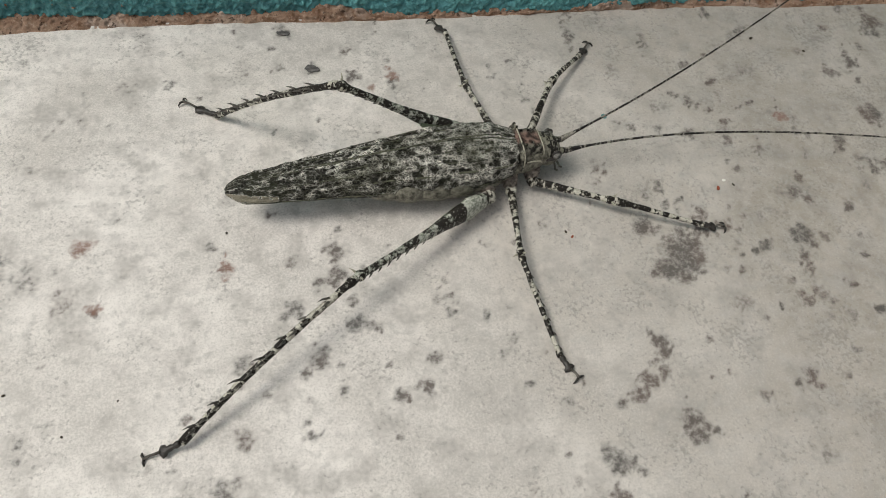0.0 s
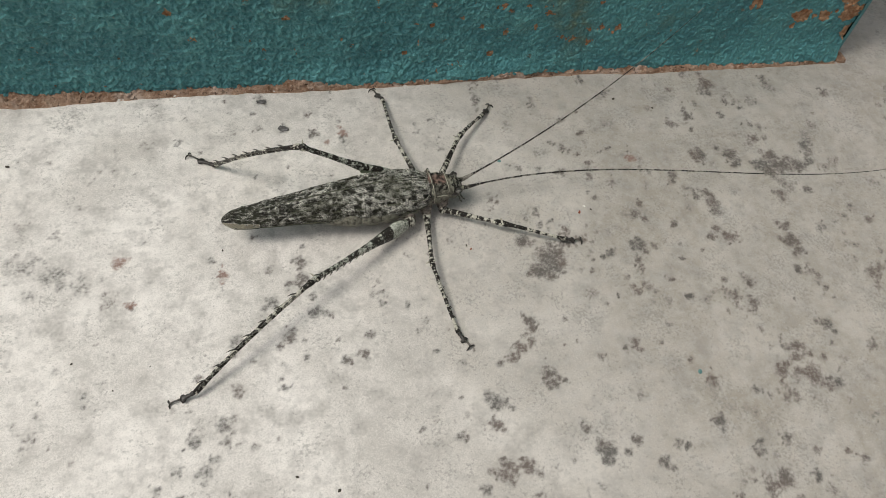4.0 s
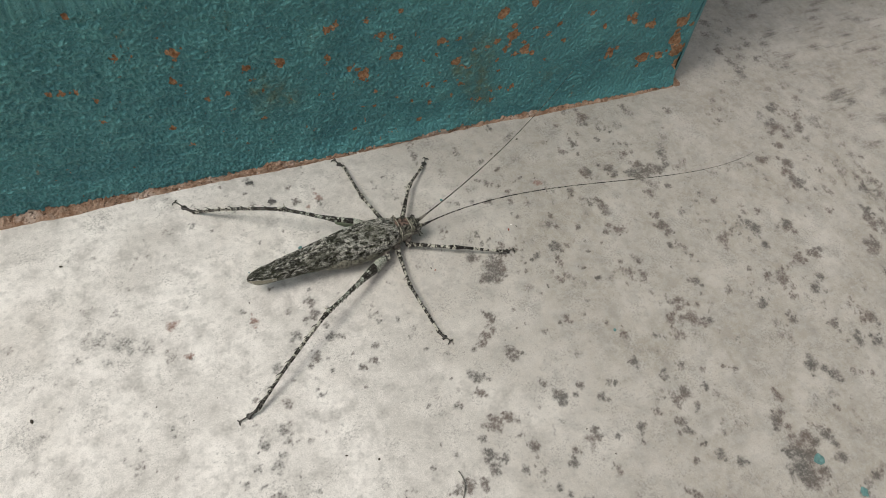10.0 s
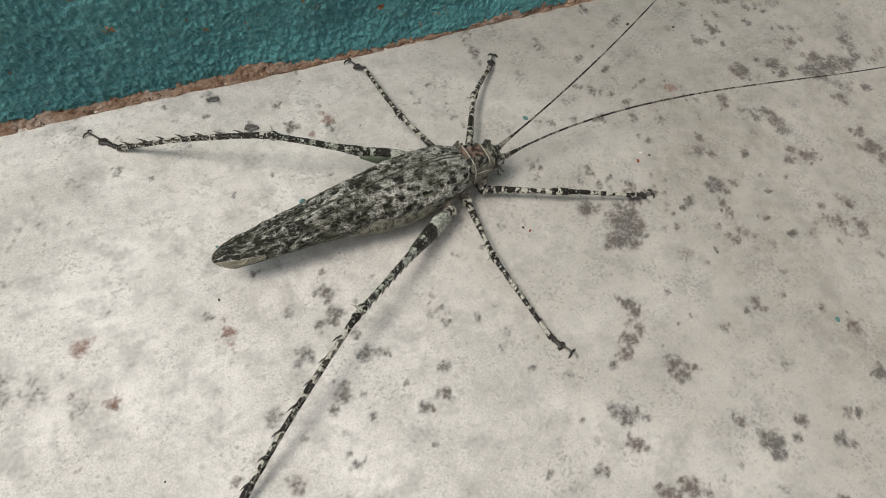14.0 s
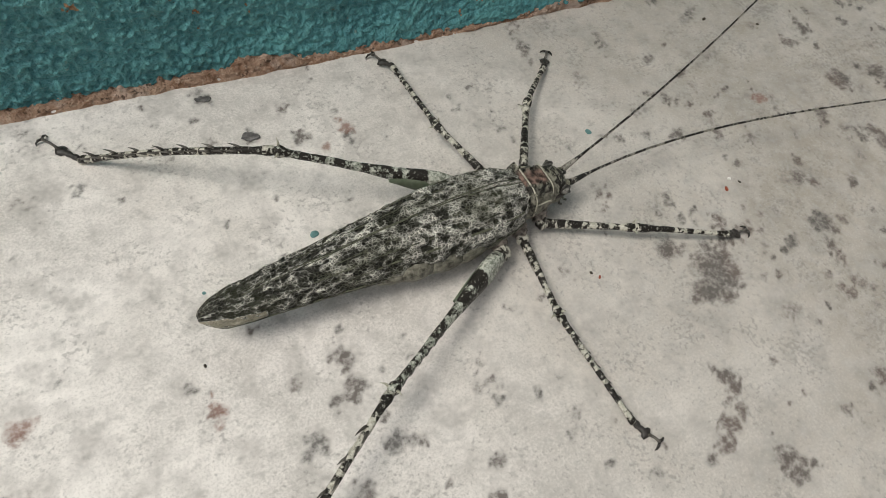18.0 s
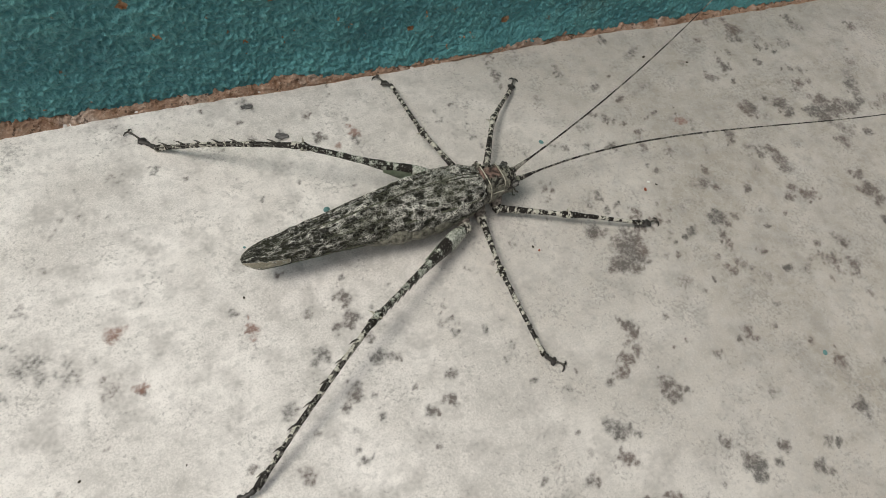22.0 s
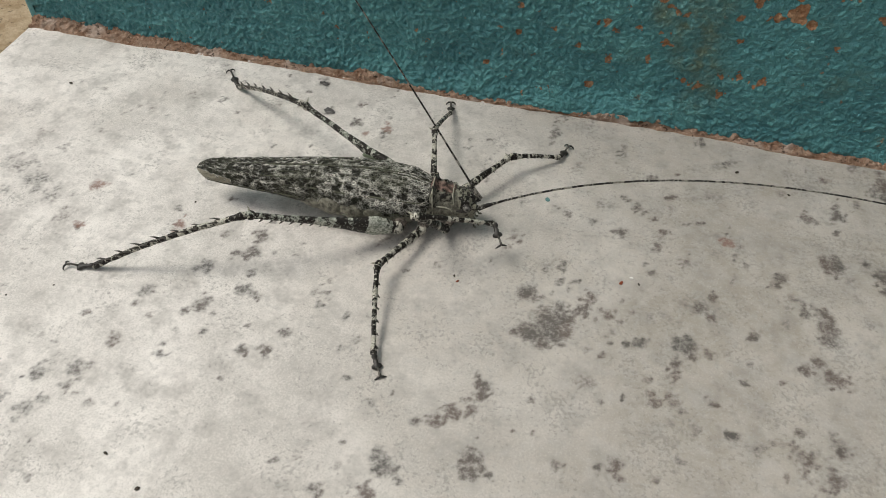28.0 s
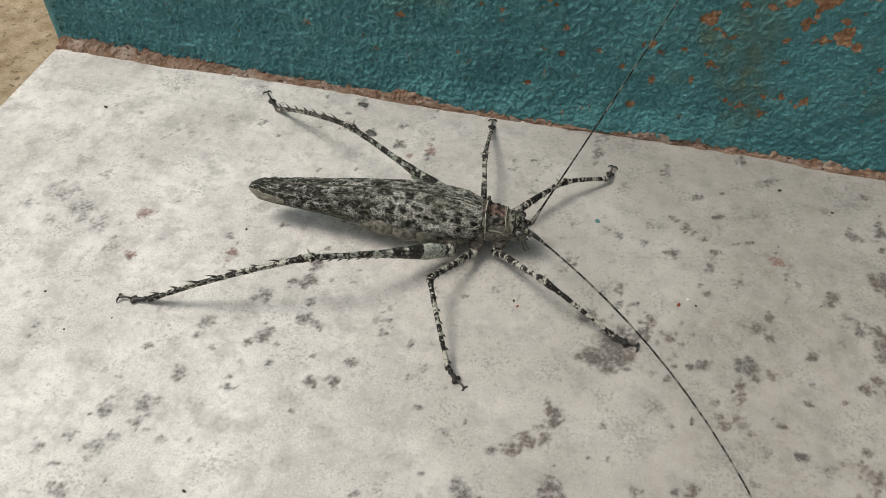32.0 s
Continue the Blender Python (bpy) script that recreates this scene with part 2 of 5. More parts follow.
def sand_material():
    m = Nodes("sandy_ground", rough=0.95, spec=0.1)
    c = m.mix(m.ramp(m.noise(120, 6, 0.7), (0.35, 0.0), (0.65, 1.0)), (0.36, 0.25, 0.14), (0.66, 0.52, 0.36))
    c = m.mix(m.ramp(m.noise(420, 3, 0.6), (0.60, 0.0), (0.68, 0.8)), c, (0.10, 0.07, 0.04))
    c = m.mix(m.ramp(m.noise(0.6, 3, 0.6), (0.4, 0.0), (0.7, 0.5)), c, (0.30, 0.28, 0.22))
    m.colour(c)
    m.bump(m.noise(300, 6, 0.7), 0.002, 1.0)
    return m.mat


def plain_material(name, a, b, scale, rough=0.7, spec=0.3, bump=0.0):
    m = Nodes(name, rough=rough, spec=spec)
    m.colour(m.mix(m.ramp(m.noise(scale, 5, 0.65), (0.35, 0.0), (0.65, 1.0)), a, b))
    if bump:
        m.bump(m.noise(scale * 2, 5, 0.65), bump, 0.8)
    return m.mat


def wing_material():
    """Bark-like wing cover: a pale raised net of veins over grey, olive and black cells."""
    m = Nodes("lichen_grey_wing", rough=0.5, spec=0.16)
    tone = m.attribute("tone")
    warp = m.shift(m.coord, m.noise(900, 2, 0.6), 0.0003)
    flow = m.stretch(0.85, 1.1, 1.1, warp)
    net, cell = m.cells(2100, "DISTANCE_TO_EDGE", flow), m.cell_tint(2100, flow)
    mesh = m.cells(4400, "DISTANCE_TO_EDGE", m.stretch(1.25, 0.8, 0.8, warp))
    patch = m.math("ADD", tone, m.math("MULTIPLY", m.math("SUBTRACT", m.noise(420, 3, 0.6), 0.5), 0.55))
    pale = m.ramp(patch, (0.26, 0.0), (0.76, 1.0))
    line = m.ramp(net, (0.045, 1.0), (0.115, 0.0))
    lace = m.math("MULTIPLY", m.ramp(mesh, (0.04, 1.0), (0.14, 0.0)), m.ramp(patch, (0.30, 0.0), (0.70, 0.75)))
    dark = m.mix(cell, (0.005, 0.005, 0.004), (0.024, 0.024, 0.019))
    grey = m.mix(cell, (0.018, 0.018, 0.014), (0.115, 0.114, 0.092))
    fill = m.mix(pale, dark, grey)
    fill = m.mix(m.ramp(m.noise(130, 3, 0.6), (0.50, 0.0), (0.66, 0.45)), fill, (0.050, 0.056, 0.032))
    vein = m.mix(pale, (0.045, 0.044, 0.037), (0.82, 0.81, 0.74))
    vein = m.mix(m.ramp(m.noise(160, 3, 0.6, m.stretch(0.5, 1.0, 1.0)), (0.46, 0.0), (0.62, 0.65)), vein, (0.15, 0.155, 0.105))
    c = m.mix(m.math("MAXIMUM", line, lace), fill, vein)
    # smooth beige tip
    c = m.mix(m.ramp(tone, (0.88, 0.0), (0.94, 0.85)), c, m.mix(m.noise(600, 3, 0.6), (0.20, 0.18, 0.125), (0.46, 0.43, 0.33)))
    m.colour(c)
    m.bump(m.math("MAXIMUM", line, m.math("MULTIPLY", lace, 0.6)), 0.00016, 1.0)
    m.bump(m.noise(650, 3, 0.55), 0.0005, 0.9)
    return m.mat


def band_material(name, pale, dark, period, cover=0.50):
    """Leg skin with uneven, broken dark bands along local x."""
    m = Nodes(name, rough=0.5, spec=0.22)
    place = m.shift(m.coord, m.random(), 0.7)
    along = m.noise(period, 3, 0.55, m.stretch(1.0, 0.30, 0.30, place))
    patch = m.noise(1500, 4, 0.65, place)
    wob = m.math("ADD", along, m.math("MULTIPLY", m.math("SUBTRACT", patch, 0.5), 0.62))
    band = m.ramp(wob, (cover - 0.025, 0.0), (cover + 0.03, 1.0))
    skin = m.mix(m.ramp(m.noise(2600, 3, 0.6), (0.40, 0.0), (0.66, 0.75)), pale, (pale[0] * 0.42, pale[1] * 0.42, pale[2] * 0.38))
    black = m.mix(m.ramp(m.noise(2400, 2, 0.5), (0.58, 0.0), (0.68, 0.7)), dark, (0.34, 0.33, 0.295))
    m.colour(m.mix(band, black, skin))
    m.bump(patch, 0.00022, 0.9)
    m.bump(m.noise(3000, 3, 0.6), 0.00008, 0.8)
    return m.mat


def thigh_material():
    """Hind thigh: pale speckled bulge, a broad black girdle, then broken bands to the knee."""
    m = Nodes("banded_thigh", rough=0.5, spec=0.22)
    sep = m.t.nodes.new("ShaderNodeSeparateXYZ")
    m.t.links.new(m.coord, sep.inputs[0])
    x = m.math("MULTIPLY", sep.outputs["X"], 100 / 2.88)
    bias = m.ramp(x, (0.0, 0.30), (0.035, 0.30), (0.05, 0.66), (0.205, 0.66), (0.225, 0.28), (0.29, 0.28), (0.315, 0.47), (1.0, 0.45))
    along = m.noise(520, 3, 0.55, m.stretch(1.0, 0.30, 0.30, m.shift(m.coord, m.random(), 0.7)))
    patch = m.noise(1500, 4, 0.65)
    wob = m.math("ADD", m.math("ADD", along, m.math("SUBTRACT", bias, 0.5)), m.math("MULTIPLY", m.math("SUBTRACT", patch, 0.5), 0.75))
    band = m.ramp(wob, (0.475, 0.0), (0.53, 1.0))
    skin = m.mix(m.ramp(m.noise(2300, 3, 0.6), (0.40, 0.0), (0.58, 0.9)), (0.56, 0.575, 0.51), (0.17, 0.19, 0.15))
    black = m.mix(m.ramp(m.noise(2400, 2, 0.5), (0.60, 0.0), (0.68, 0.7)), (0.022, 0.020, 0.017), (0.38, 0.37, 0.33))
    m.colour(m.mix(band, black, skin))
    m.bump(patch, 0.00022, 0.9)
    return m.mat


def shield_material():
    """Grey mottled shield, pinkish brown along the back."""
    m = Nodes("pinkish_brown_shield", rough=0.5, spec=0.35)
    sep = m.t.nodes.new("ShaderNodeSeparateXYZ")
    m.t.links.new(m.coord, sep.inputs[0])
    mid = m.ramp(m.math("ADD", m.math("MULTIPLY", m.math("ABSOLUTE", sep.outputs["Y"]), 560), m.math("MULTIPLY", m.math("SUBTRACT", m.noise(900, 3, 0.6), 0.5), 1.0)), (0.45, 1.0), (0.95, 0.0))
    grey = m.mix(m.ramp(m.noise(1300, 4, 0.6), (0.44, 0.0), (0.60, 1.0)), (0.014, 0.013, 0.011), (0.21, 0.205, 0.165))
    pink = m.mix(m.ramp(m.noise(1100, 4, 0.6), (0.40, 0.0), (0.60, 1.0)), (0.035, 0.022, 0.018), (0.25, 0.165, 0.135))
    m.colour(m.mix(mid, grey, pink))
    m.bump(m.noise(1400, 5, 0.65), 0.0004, 1.0)
    return m.mat


M_MARBLE, M_PAINT, M_MORTAR, M_SAND = marble_material(), paint_material(), mortar_material(), sand_material()
M_STEP = plain_material("pale_lower_slab", (0.50, 0.47, 0.40), (0.66, 0.63, 0.58), 60, 0.6, 0.3, 0.0002)
M_GROUT = plain_material("white_joint_filler", (0.72, 0.68, 0.64), (0.80, 0.77, 0.74), 300, 0.8, 0.2, 0.0002)
M_WING = wing_material()
M_BELLY = plain_material("mottled_belly_skin", (0.045, 0.043, 0.033), (0.285, 0.275, 0.22), 1100, 0.55, 0.3, 0.0002)
M_PRONOTUM = shield_material()
M_HEAD = band_material("mottled_head", (0.25, 0.245, 0.195), (0.016, 0.015, 0.013), 1300, 0.52)
M_LEG = band_material("banded_leg", (0.56, 0.545, 0.475), (0.014, 0.012, 0.010), 780, 0.53)
M_FEMUR = thigh_material()
M_GREEN = plain_material("green_inner_thigh", (0.17, 0.215, 0.14), (0.30, 0.345, 0.255), 400, 0.5, 0.35, 0.0001)
M_DARK = plain_material("blackish_horn", (0.012, 0.011, 0.010), (0.05, 0.045, 0.04), 1500, 0.4, 0.45, 0.0001)
M_SPINE = plain_material("dark_spine", (0.02, 0.018, 0.016), (0.16, 0.15, 0.13), 900, 0.45, 0.4)
M_EYE = plain_material("grey_eye", (0.09, 0.088, 0.08), (0.26, 0.255, 0.23), 2200, 0.25, 0.6)
M_ANTENNA = band_material("ringed_antenna", (0.30, 0.285, 0.25), (0.014, 0.013, 0.012), 330, 0.54)
M_HAIR = plain_material("grey_fibre", (0.10, 0.10, 0.09), (0.22, 0.21, 0.19), 900)
M_CRUMB = plain_material("dark_crumb", (0.03, 0.025, 0.02), (0.10, 0.08, 0.06), 900)
M_WHITE = plain_material("white_crumb", (0.75, 0.74, 0.70), (0.85, 0.84, 0.8), 900)
M_RED = plain_material("rust_red_crumb", (0.22, 0.05, 0.03), (0.40, 0.12, 0.06), 900)
M_TEALDROP = plain_material("teal_paint_drop", (0.09, 0.19, 0.19), (0.15, 0.28, 0.27), 900, 0.5)

# ---- the sill, the ground and the wall ----
SLAB_X0, SLAB_X1, SLAB_Y0, SLAB_Y1 = -11.35, 60.0, -13.22, 45.0     # centimetres
LIE = 1.27     # how the streaks of grit run, in radians

STAINS_ONE = [(-10.3, -3.3, 0.08), (-10.1, -1.0, 0.09), (-10.5, 0.3, 0.12), (-6.3, -6.1, 0.14), (-6.9, -5.9, 0.08), (-7.6, -5.6, 0.07), (-8.6, -5.5, 0.10), (-8.6, -4.9, 0.06), (-7.2, -4.6, 0.06), (-8.0, -4.0, 0.13), (-8.2, -3.9, 0.06), (-7.9, -3.6, 0.09), (-6.7, -3.1, 0.05), (-7.6, -2.7, 0.08), (-10.0, -2.4, 0.13), (-9.5, -1.8, 0.09), (-6.2, -1.5, 0.07), (-6.6, -1.3, 0.20), (-7.2, -0.9, 0.23), (-8.2, -0.9, 0.14), (-8.9, -0.6, 0.16), (-7.7, -0.5, 0.27), (-6.4, -0.4, 0.09), (-8.4, -0.2, 0.26), (-8.2, -0.1, 0.17), (-7.8, 0.5, 0.12), (-8.5, 0.8, 0.14), (-7.3, 1.2, 0.11), (-7.1, 1.9, 0.08), (-6.1, 2.0, 0.04), (-6.9, 2.2, 0.06), (-6.6, 2.2, 0.09), (-6.5, 2.5, 0.05)]
STAINS_TWO = [(-8.0, 2.6, 0.08), (-8.7, 2.7, 0.06), (-6.6, 2.8, 0.08), (-7.6, 3.6, 0.12), (-7.7, 3.8, 0.08), (-3.4, -7.7, 0.16), (-3.7, -7.5, 0.14), (-4.6, -7.1, 0.20), (-5.3, -6.5, 0.06), (-4.1, -6.2, 0.06), (-5.0, -6.0, 0.15), (-4.4, -5.7, 0.05), (-5.3, -5.6, 0.06), (-5.7, -5.4, 0.10), (-4.8, -5.2, 0.15), (-5.3, -5.1, 0.10), (-4.6, -5.0, 0.10), (-3.9, -4.9, 0.08), (-3.4, -4.8, 0.05), (-4.4, -4.7, 0.11), (-5.0, -4.6, 0.15), (-4.4, -4.4, 0.19), (-2.0, -4.0, 0.05), (-3.2, -3.8, 0.09), (-4.1, -3.7, 0.13), (-3.3, -3.6, 0.06), (-3.2, -3.3, 0.04), (-4.9, -3.3, 0.08), (-2.7, -3.2, 0.06), (-3.8, -3.1, 0.07), (-2.7, -2.8, 0.06), (-3.0, -2.7, 0.15), (-4.1, -2.6, 0.16)]
STAINS_THREE = [(-2.1, -2.3, 0.07), (-2.4, -2.2, 0.13), (-3.3, -1.8, 0.16), (-2.4, -1.8, 0.07), (-2.9, -1.4, 0.09), (-2.6, -1.3, 0.16), (-3.3, -1.0, 0.09), (-4.3, -1.0, 0.08), (-2.6, -0.9, 0.16), (-4.5, -0.6, 0.09), (-2.5, -0.5, 0.06), (-3.6, -0.1, 0.06), (-5.9, 0.1, 0.06), (-3.4, 1.6, 0.06), (-2.6, 1.8, 0.04), (-3.7, 2.2, 0.05), (-4.6, 2.5, 0.05), (-5.1, 2.9, 0.10), (-2.6, 3.0, 0.12), (-3.8, 3.0, 0.04), (-3.2, 3.1, 0.08), (-3.3, 3.6, 0.09), (-3.9, 3.7, 0.05), (-3.1, 4.0, 0.14), (-4.0, 4.1, 0.05), (1.9, -9.9, 0.17), (0.9, -9.0, 0.23), (1.1, -9.0, 0.13), (-0.5, -8.9, 0.14), (0.8, -8.7, 0.10), (1.9, -8.7, 0.09), (0.0, -8.5, 0.07), (-0.7, -8.5, 0.14)]
STAINS_FOUR = [(1.7, -8.4, 0.09), (-1.2, -8.1, 0.08), (-0.2, -8.1, 0.08), (1.1, -7.7, 0.10), (-0.1, -7.6, 0.13), (-0.5, -7.5, 0.19), (-0.9, -7.5, 0.08), (0.3, -7.4, 0.15), (1.6, -7.2, 0.17), (0.7, -7.2, 0.11), (0.4, -7.0, 0.19), (0.4, -6.5, 0.11), (0.8, -6.3, 0.17), (1.3, -6.2, 0.17), (0.9, -6.1, 0.15), (0.1, -5.4, 0.10), (0.9, -5.3, 0.13), (-0.6, -5.1, 0.06), (-0.3, -5.0, 0.04), (1.3, -5.0, 0.06), (1.0, -4.8, 0.18), (0.3, -4.6, 0.05), (1.3, -4.0, 0.08), (1.6, -3.9, 0.11), (1.8, -3.7, 0.14), (0.8, -3.6, 0.05), (-0.0, -3.5, 0.07), (-1.9, -3.4, 0.10), (-1.5, -3.3, 0.11), (-2.0, -2.9, 0.04), (-1.3, -2.9, 0.10), (-0.8, -2.7, 0.03), (-0.4, -2.3, 0.07)]
STAINS_FIVE = [(-0.9, -1.9, 0.05), (0.3, -1.1, 0.06), (-1.6, 1.4, 0.05), (-1.2, 2.6, 0.09), (0.7, 2.8, 0.05), (-1.9, 2.8, 0.12), (1.1, 2.9, 0.06), (-1.2, 3.1, 0.05), (-2.0, 3.4, 0.08), (-1.3, 4.1, 0.04), (5.3, -11.6, 0.16), (5.1, -11.1, 0.09), (3.9, -10.9, 0.20), (4.8, -10.8, 0.11), (4.1, -10.6, 0.22), (5.4, -10.6, 0.10), (2.9, -10.5, 0.09), (4.8, -10.5, 0.11), (4.1, -10.3, 0.09), (5.1, -10.0, 0.14), (4.9, -9.8, 0.08), (5.6, -9.2, 0.10), (2.2, -9.0, 0.09), (5.9, -8.4, 0.16), (4.5, -8.2, 0.06), (5.9, -8.1, 0.14), (2.4, -8.0, 0.13), (3.9, -7.8, 0.09), (4.7, -7.8, 0.14), (2.6, -7.7, 0.10), (5.4, -7.6, 0.09), (3.2, -7.6, 0.15), (3.4, -7.6, 0.09)]
STAINS_SIX = [(3.4, -7.4, 0.11), (4.1, -6.6, 0.14), (4.7, -6.4, 0.09), (5.6, -6.2, 0.07), (3.0, -6.2, 0.20), (3.7, -6.1, 0.11), (5.6, -6.0, 0.12), (2.9, -6.0, 0.11), (2.7, -5.7, 0.10), (5.8, -5.1, 0.10), (2.6, -4.6, 0.06), (2.3, -4.6, 0.11), (5.5, -4.6, 0.08), (2.3, -4.4, 0.16), (4.1, -4.1, 0.06), (5.0, -4.1, 0.05), (4.4, -4.0, 0.12), (2.8, -3.8, 0.04), (5.3, -3.7, 0.06), (2.1, -3.6, 0.09), (2.2, -3.3, 0.12), (3.0, -3.2, 0.05), (2.2, -3.1, 0.14), (4.1, -3.0, 0.04), (4.4, -2.8, 0.05), (4.9, -2.8, 0.11), (5.8, -2.6, 0.07), (4.0, -2.1, 0.06), (5.2, -2.0, 0.10), (3.2, -1.9, 0.19), (2.8, -1.9, 0.26), (4.4, -1.8, 0.07), (4.6, -1.7, 0.10)]
STAINS_SEVEN = [(3.1, -1.6, 0.36), (5.4, -1.6, 0.18), (3.2, -1.3, 0.12), (3.6, -1.2, 0.13), (5.8, -0.9, 0.07), (3.7, -0.9, 0.10), (5.6, -0.7, 0.15), (3.4, -0.6, 0.06), (5.8, -0.4, 0.09), (4.7, -0.1, 0.06), (4.6, 0.1, 0.06), (4.8, 0.6, 0.09), (4.0, 0.8, 0.07), (4.1, 0.8, 0.11), (4.9, 1.0, 0.09), (2.8, 1.2, 0.05), (5.3, 1.3, 0.06), (4.7, 1.3, 0.06), (5.6, 1.4, 0.06), (5.0, 1.5, 0.04), (5.0, 2.0, 0.09), (4.6, 2.5, 0.09), (5.1, 2.7, 0.05), (5.6, 3.8, 0.10), (7.0, -12.4, 0.14), (7.1, -11.9, 0.19), (6.5, -11.8, 0.16), (7.1, -11.4, 0.24), (6.3, -11.2, 0.14), (6.8, -11.0, 0.09), (8.4, -10.9, 0.27), (8.9, -10.8, 0.17), (9.7, -10.7, 0.18)]
STAINS_EIGHT = [(8.3, -10.5, 0.29), (8.8, -10.3, 0.32), (8.6, -10.1, 0.27), (8.3, -10.0, 0.15), (9.7, -10.0, 0.20), (9.1, -9.8, 0.22), (6.8, -9.7, 0.14), (6.4, -9.3, 0.14), (8.6, -9.1, 0.22), (6.1, -8.9, 0.09), (9.1, -8.5, 0.15), (6.6, -7.9, 0.12), (7.2, -7.5, 0.11), (6.1, -7.5, 0.14), (6.5, -7.4, 0.19), (8.4, -7.3, 0.10), (6.5, -7.3, 0.10), (8.1, -7.1, 0.07), (6.2, -6.8, 0.12), (6.3, -6.6, 0.08), (6.9, -6.6, 0.10), (8.4, -5.7, 0.15), (6.7, -5.5, 0.09), (8.2, -5.4, 0.28), (7.5, -5.2, 0.15), (8.1, -4.7, 0.15), (9.1, -4.3, 0.16), (7.6, -3.5, 0.13), (7.2, -3.3, 0.10), (6.1, -3.1, 0.12), (7.0, -3.0, 0.06), (7.7, -3.0, 0.10), (9.1, -2.8, 0.13)]
STAINS_NINE = [(7.1, -2.8, 0.08), (9.4, -2.3, 0.13), (6.3, -2.1, 0.07), (9.3, -2.0, 0.19), (6.4, -1.7, 0.06), (7.8, -1.7, 0.18), (9.3, -1.6, 0.14), (7.3, -1.6, 0.11), (7.5, -1.4, 0.12), (6.5, -1.1, 0.09), (7.7, -0.9, 0.13), (7.7, -0.6, 0.19), (9.7, -0.6, 0.14), (7.4, -0.4, 0.10), (7.7, -0.3, 0.08), (7.0, 0.3, 0.13), (9.6, 0.4, 0.17), (6.4, 0.5, 0.06), (8.9, 0.5, 0.14), (10.0, 0.6, 0.20), (6.2, 0.7, 0.06), (8.0, 0.8, 0.19), (8.9, 0.8, 0.20), (8.0, 1.0, 0.14), (9.8, 1.2, 0.12), (8.1, 1.7, 0.06), (7.6, 2.0, 0.14), (9.2, 2.1, 0.10), (8.2, 2.2, 0.13), (8.2, 2.5, 0.07), (9.5, 2.6, 0.09), (8.0, 3.2, 0.09), (9.2, 3.3, 0.20)]
STAINS_TEN = [(6.1, 3.3, 0.06), (10.3, -11.5, 0.15), (11.3, -11.4, 0.18), (11.7, -11.3, 0.13), (11.3, -11.2, 0.21), (11.6, -10.8, 0.11), (12.6, -10.6, 0.12), (10.6, -9.5, 0.09), (12.5, -9.0, 0.10), (11.3, -8.6, 0.19), (13.5, -8.2, 0.17), (10.8, -8.1, 0.24), (12.9, -8.0, 0.19), (13.9, -7.4, 0.20), (13.6, -7.4, 0.11), (12.5, -7.2, 0.17), (11.3, -6.6, 0.16), (11.9, -5.9, 0.12), (12.8, -5.9, 0.17), (13.3, -5.6, 0.14), (12.0, -5.2, 0.22), (11.6, -4.9, 0.11), (13.8, -4.8, 0.20), (13.1, -4.7, 0.17), (12.3, -3.9, 0.14), (13.7, -3.8, 0.15), (13.6, -3.5, 0.23), (12.4, -3.2, 0.20), (12.3, -2.9, 0.14), (13.0, -2.6, 0.10), (11.7, -1.7, 0.11), (10.5, -0.6, 0.11), (10.6, 0.2, 0.26)]
STAINS_ELEVEN = [(11.0, 0.3, 0.15), (10.0, 0.3, 0.31), (11.1, 0.8, 0.15), (15.9, -7.6, 0.14), (16.1, -7.1, 0.18), (15.7, -6.4, 0.12), (15.9, -5.4, 0.18), (16.2, -5.2, 0.28), (17.1, -5.2, 0.19), (16.8, -4.5, 0.22), (16.9, -4.2, 0.16), (17.9, -4.2, 0.19), (17.0, -3.9, 0.19), (15.6, -3.5, 0.12), (17.7, -3.1, 0.16), (15.3, -2.1, 0.16), (15.3, -1.8, 0.22), (15.3, -1.4, 0.16), (15.6, -1.1, 0.22), (14.7, -0.7, 0.19), (15.9, -0.3, 0.16), (17.3, 0.3, 0.23), (16.4, 0.6, 0.30), (16.9, 1.4, 0.18), (16.9, 3.6, 0.16), (21.0, -2.7, 0.18), (21.3, -2.2, 0.25), (20.0, 0.1, 0.14), (19.7, 3.8, 0.22), (18.2, 4.1, 0.14)]
RUST = [(-6.44, -0.34, 0.16), (-4.26, -0.98, 0.13), (-6.18, -1.45, 0.10), (-1.15, 2.75, 0.12), (-1.6, 2.45, 0.09), (6.1, 1.0, 0.12)]


def blotches(xx, yy, spots, seed, strong=None, lie=None):
    """A soft mask, up to 1, of uneven blotches (x, y, radius in centimetres) on a grid of places."""
    rng = np.random.RandomState(seed)
    out = np.zeros_like(xx)
    for i, (x, y, r) in enumerate(spots):
        lobes = [(x, y, r)] + [(x + r * rng.normal(0, 0.7), y + r * rng.normal(0, 0.7), r * rng.uniform(0.25, 0.6)) for _ in range(8)]
        for lx, ly, lr in lobes:
            w = 3.2 * lr
            near = (abs(xx - lx) < w) & (abs(yy - ly) < w)
            dx, dy = xx[near] - lx, yy[near] - ly
            turn = rng.uniform(0, math.pi) if lie is None else rng.normal(lie, 0.4)
            u, v = dx * math.cos(turn) + dy * math.sin(turn), -dx * math.sin(turn) + dy * math.cos(turn)
            d = np.sqrt((u / lr) ** 2 + (v / (lr * (rng.uniform(0.6, 1.0) if lie is None else rng.uniform(0.45, 0.9)))) ** 2)
            val = np.exp(-0.75 * d * d) * (strong[i] if strong else 1.0)
            out[near] = np.maximum(out[near], val)
    return out


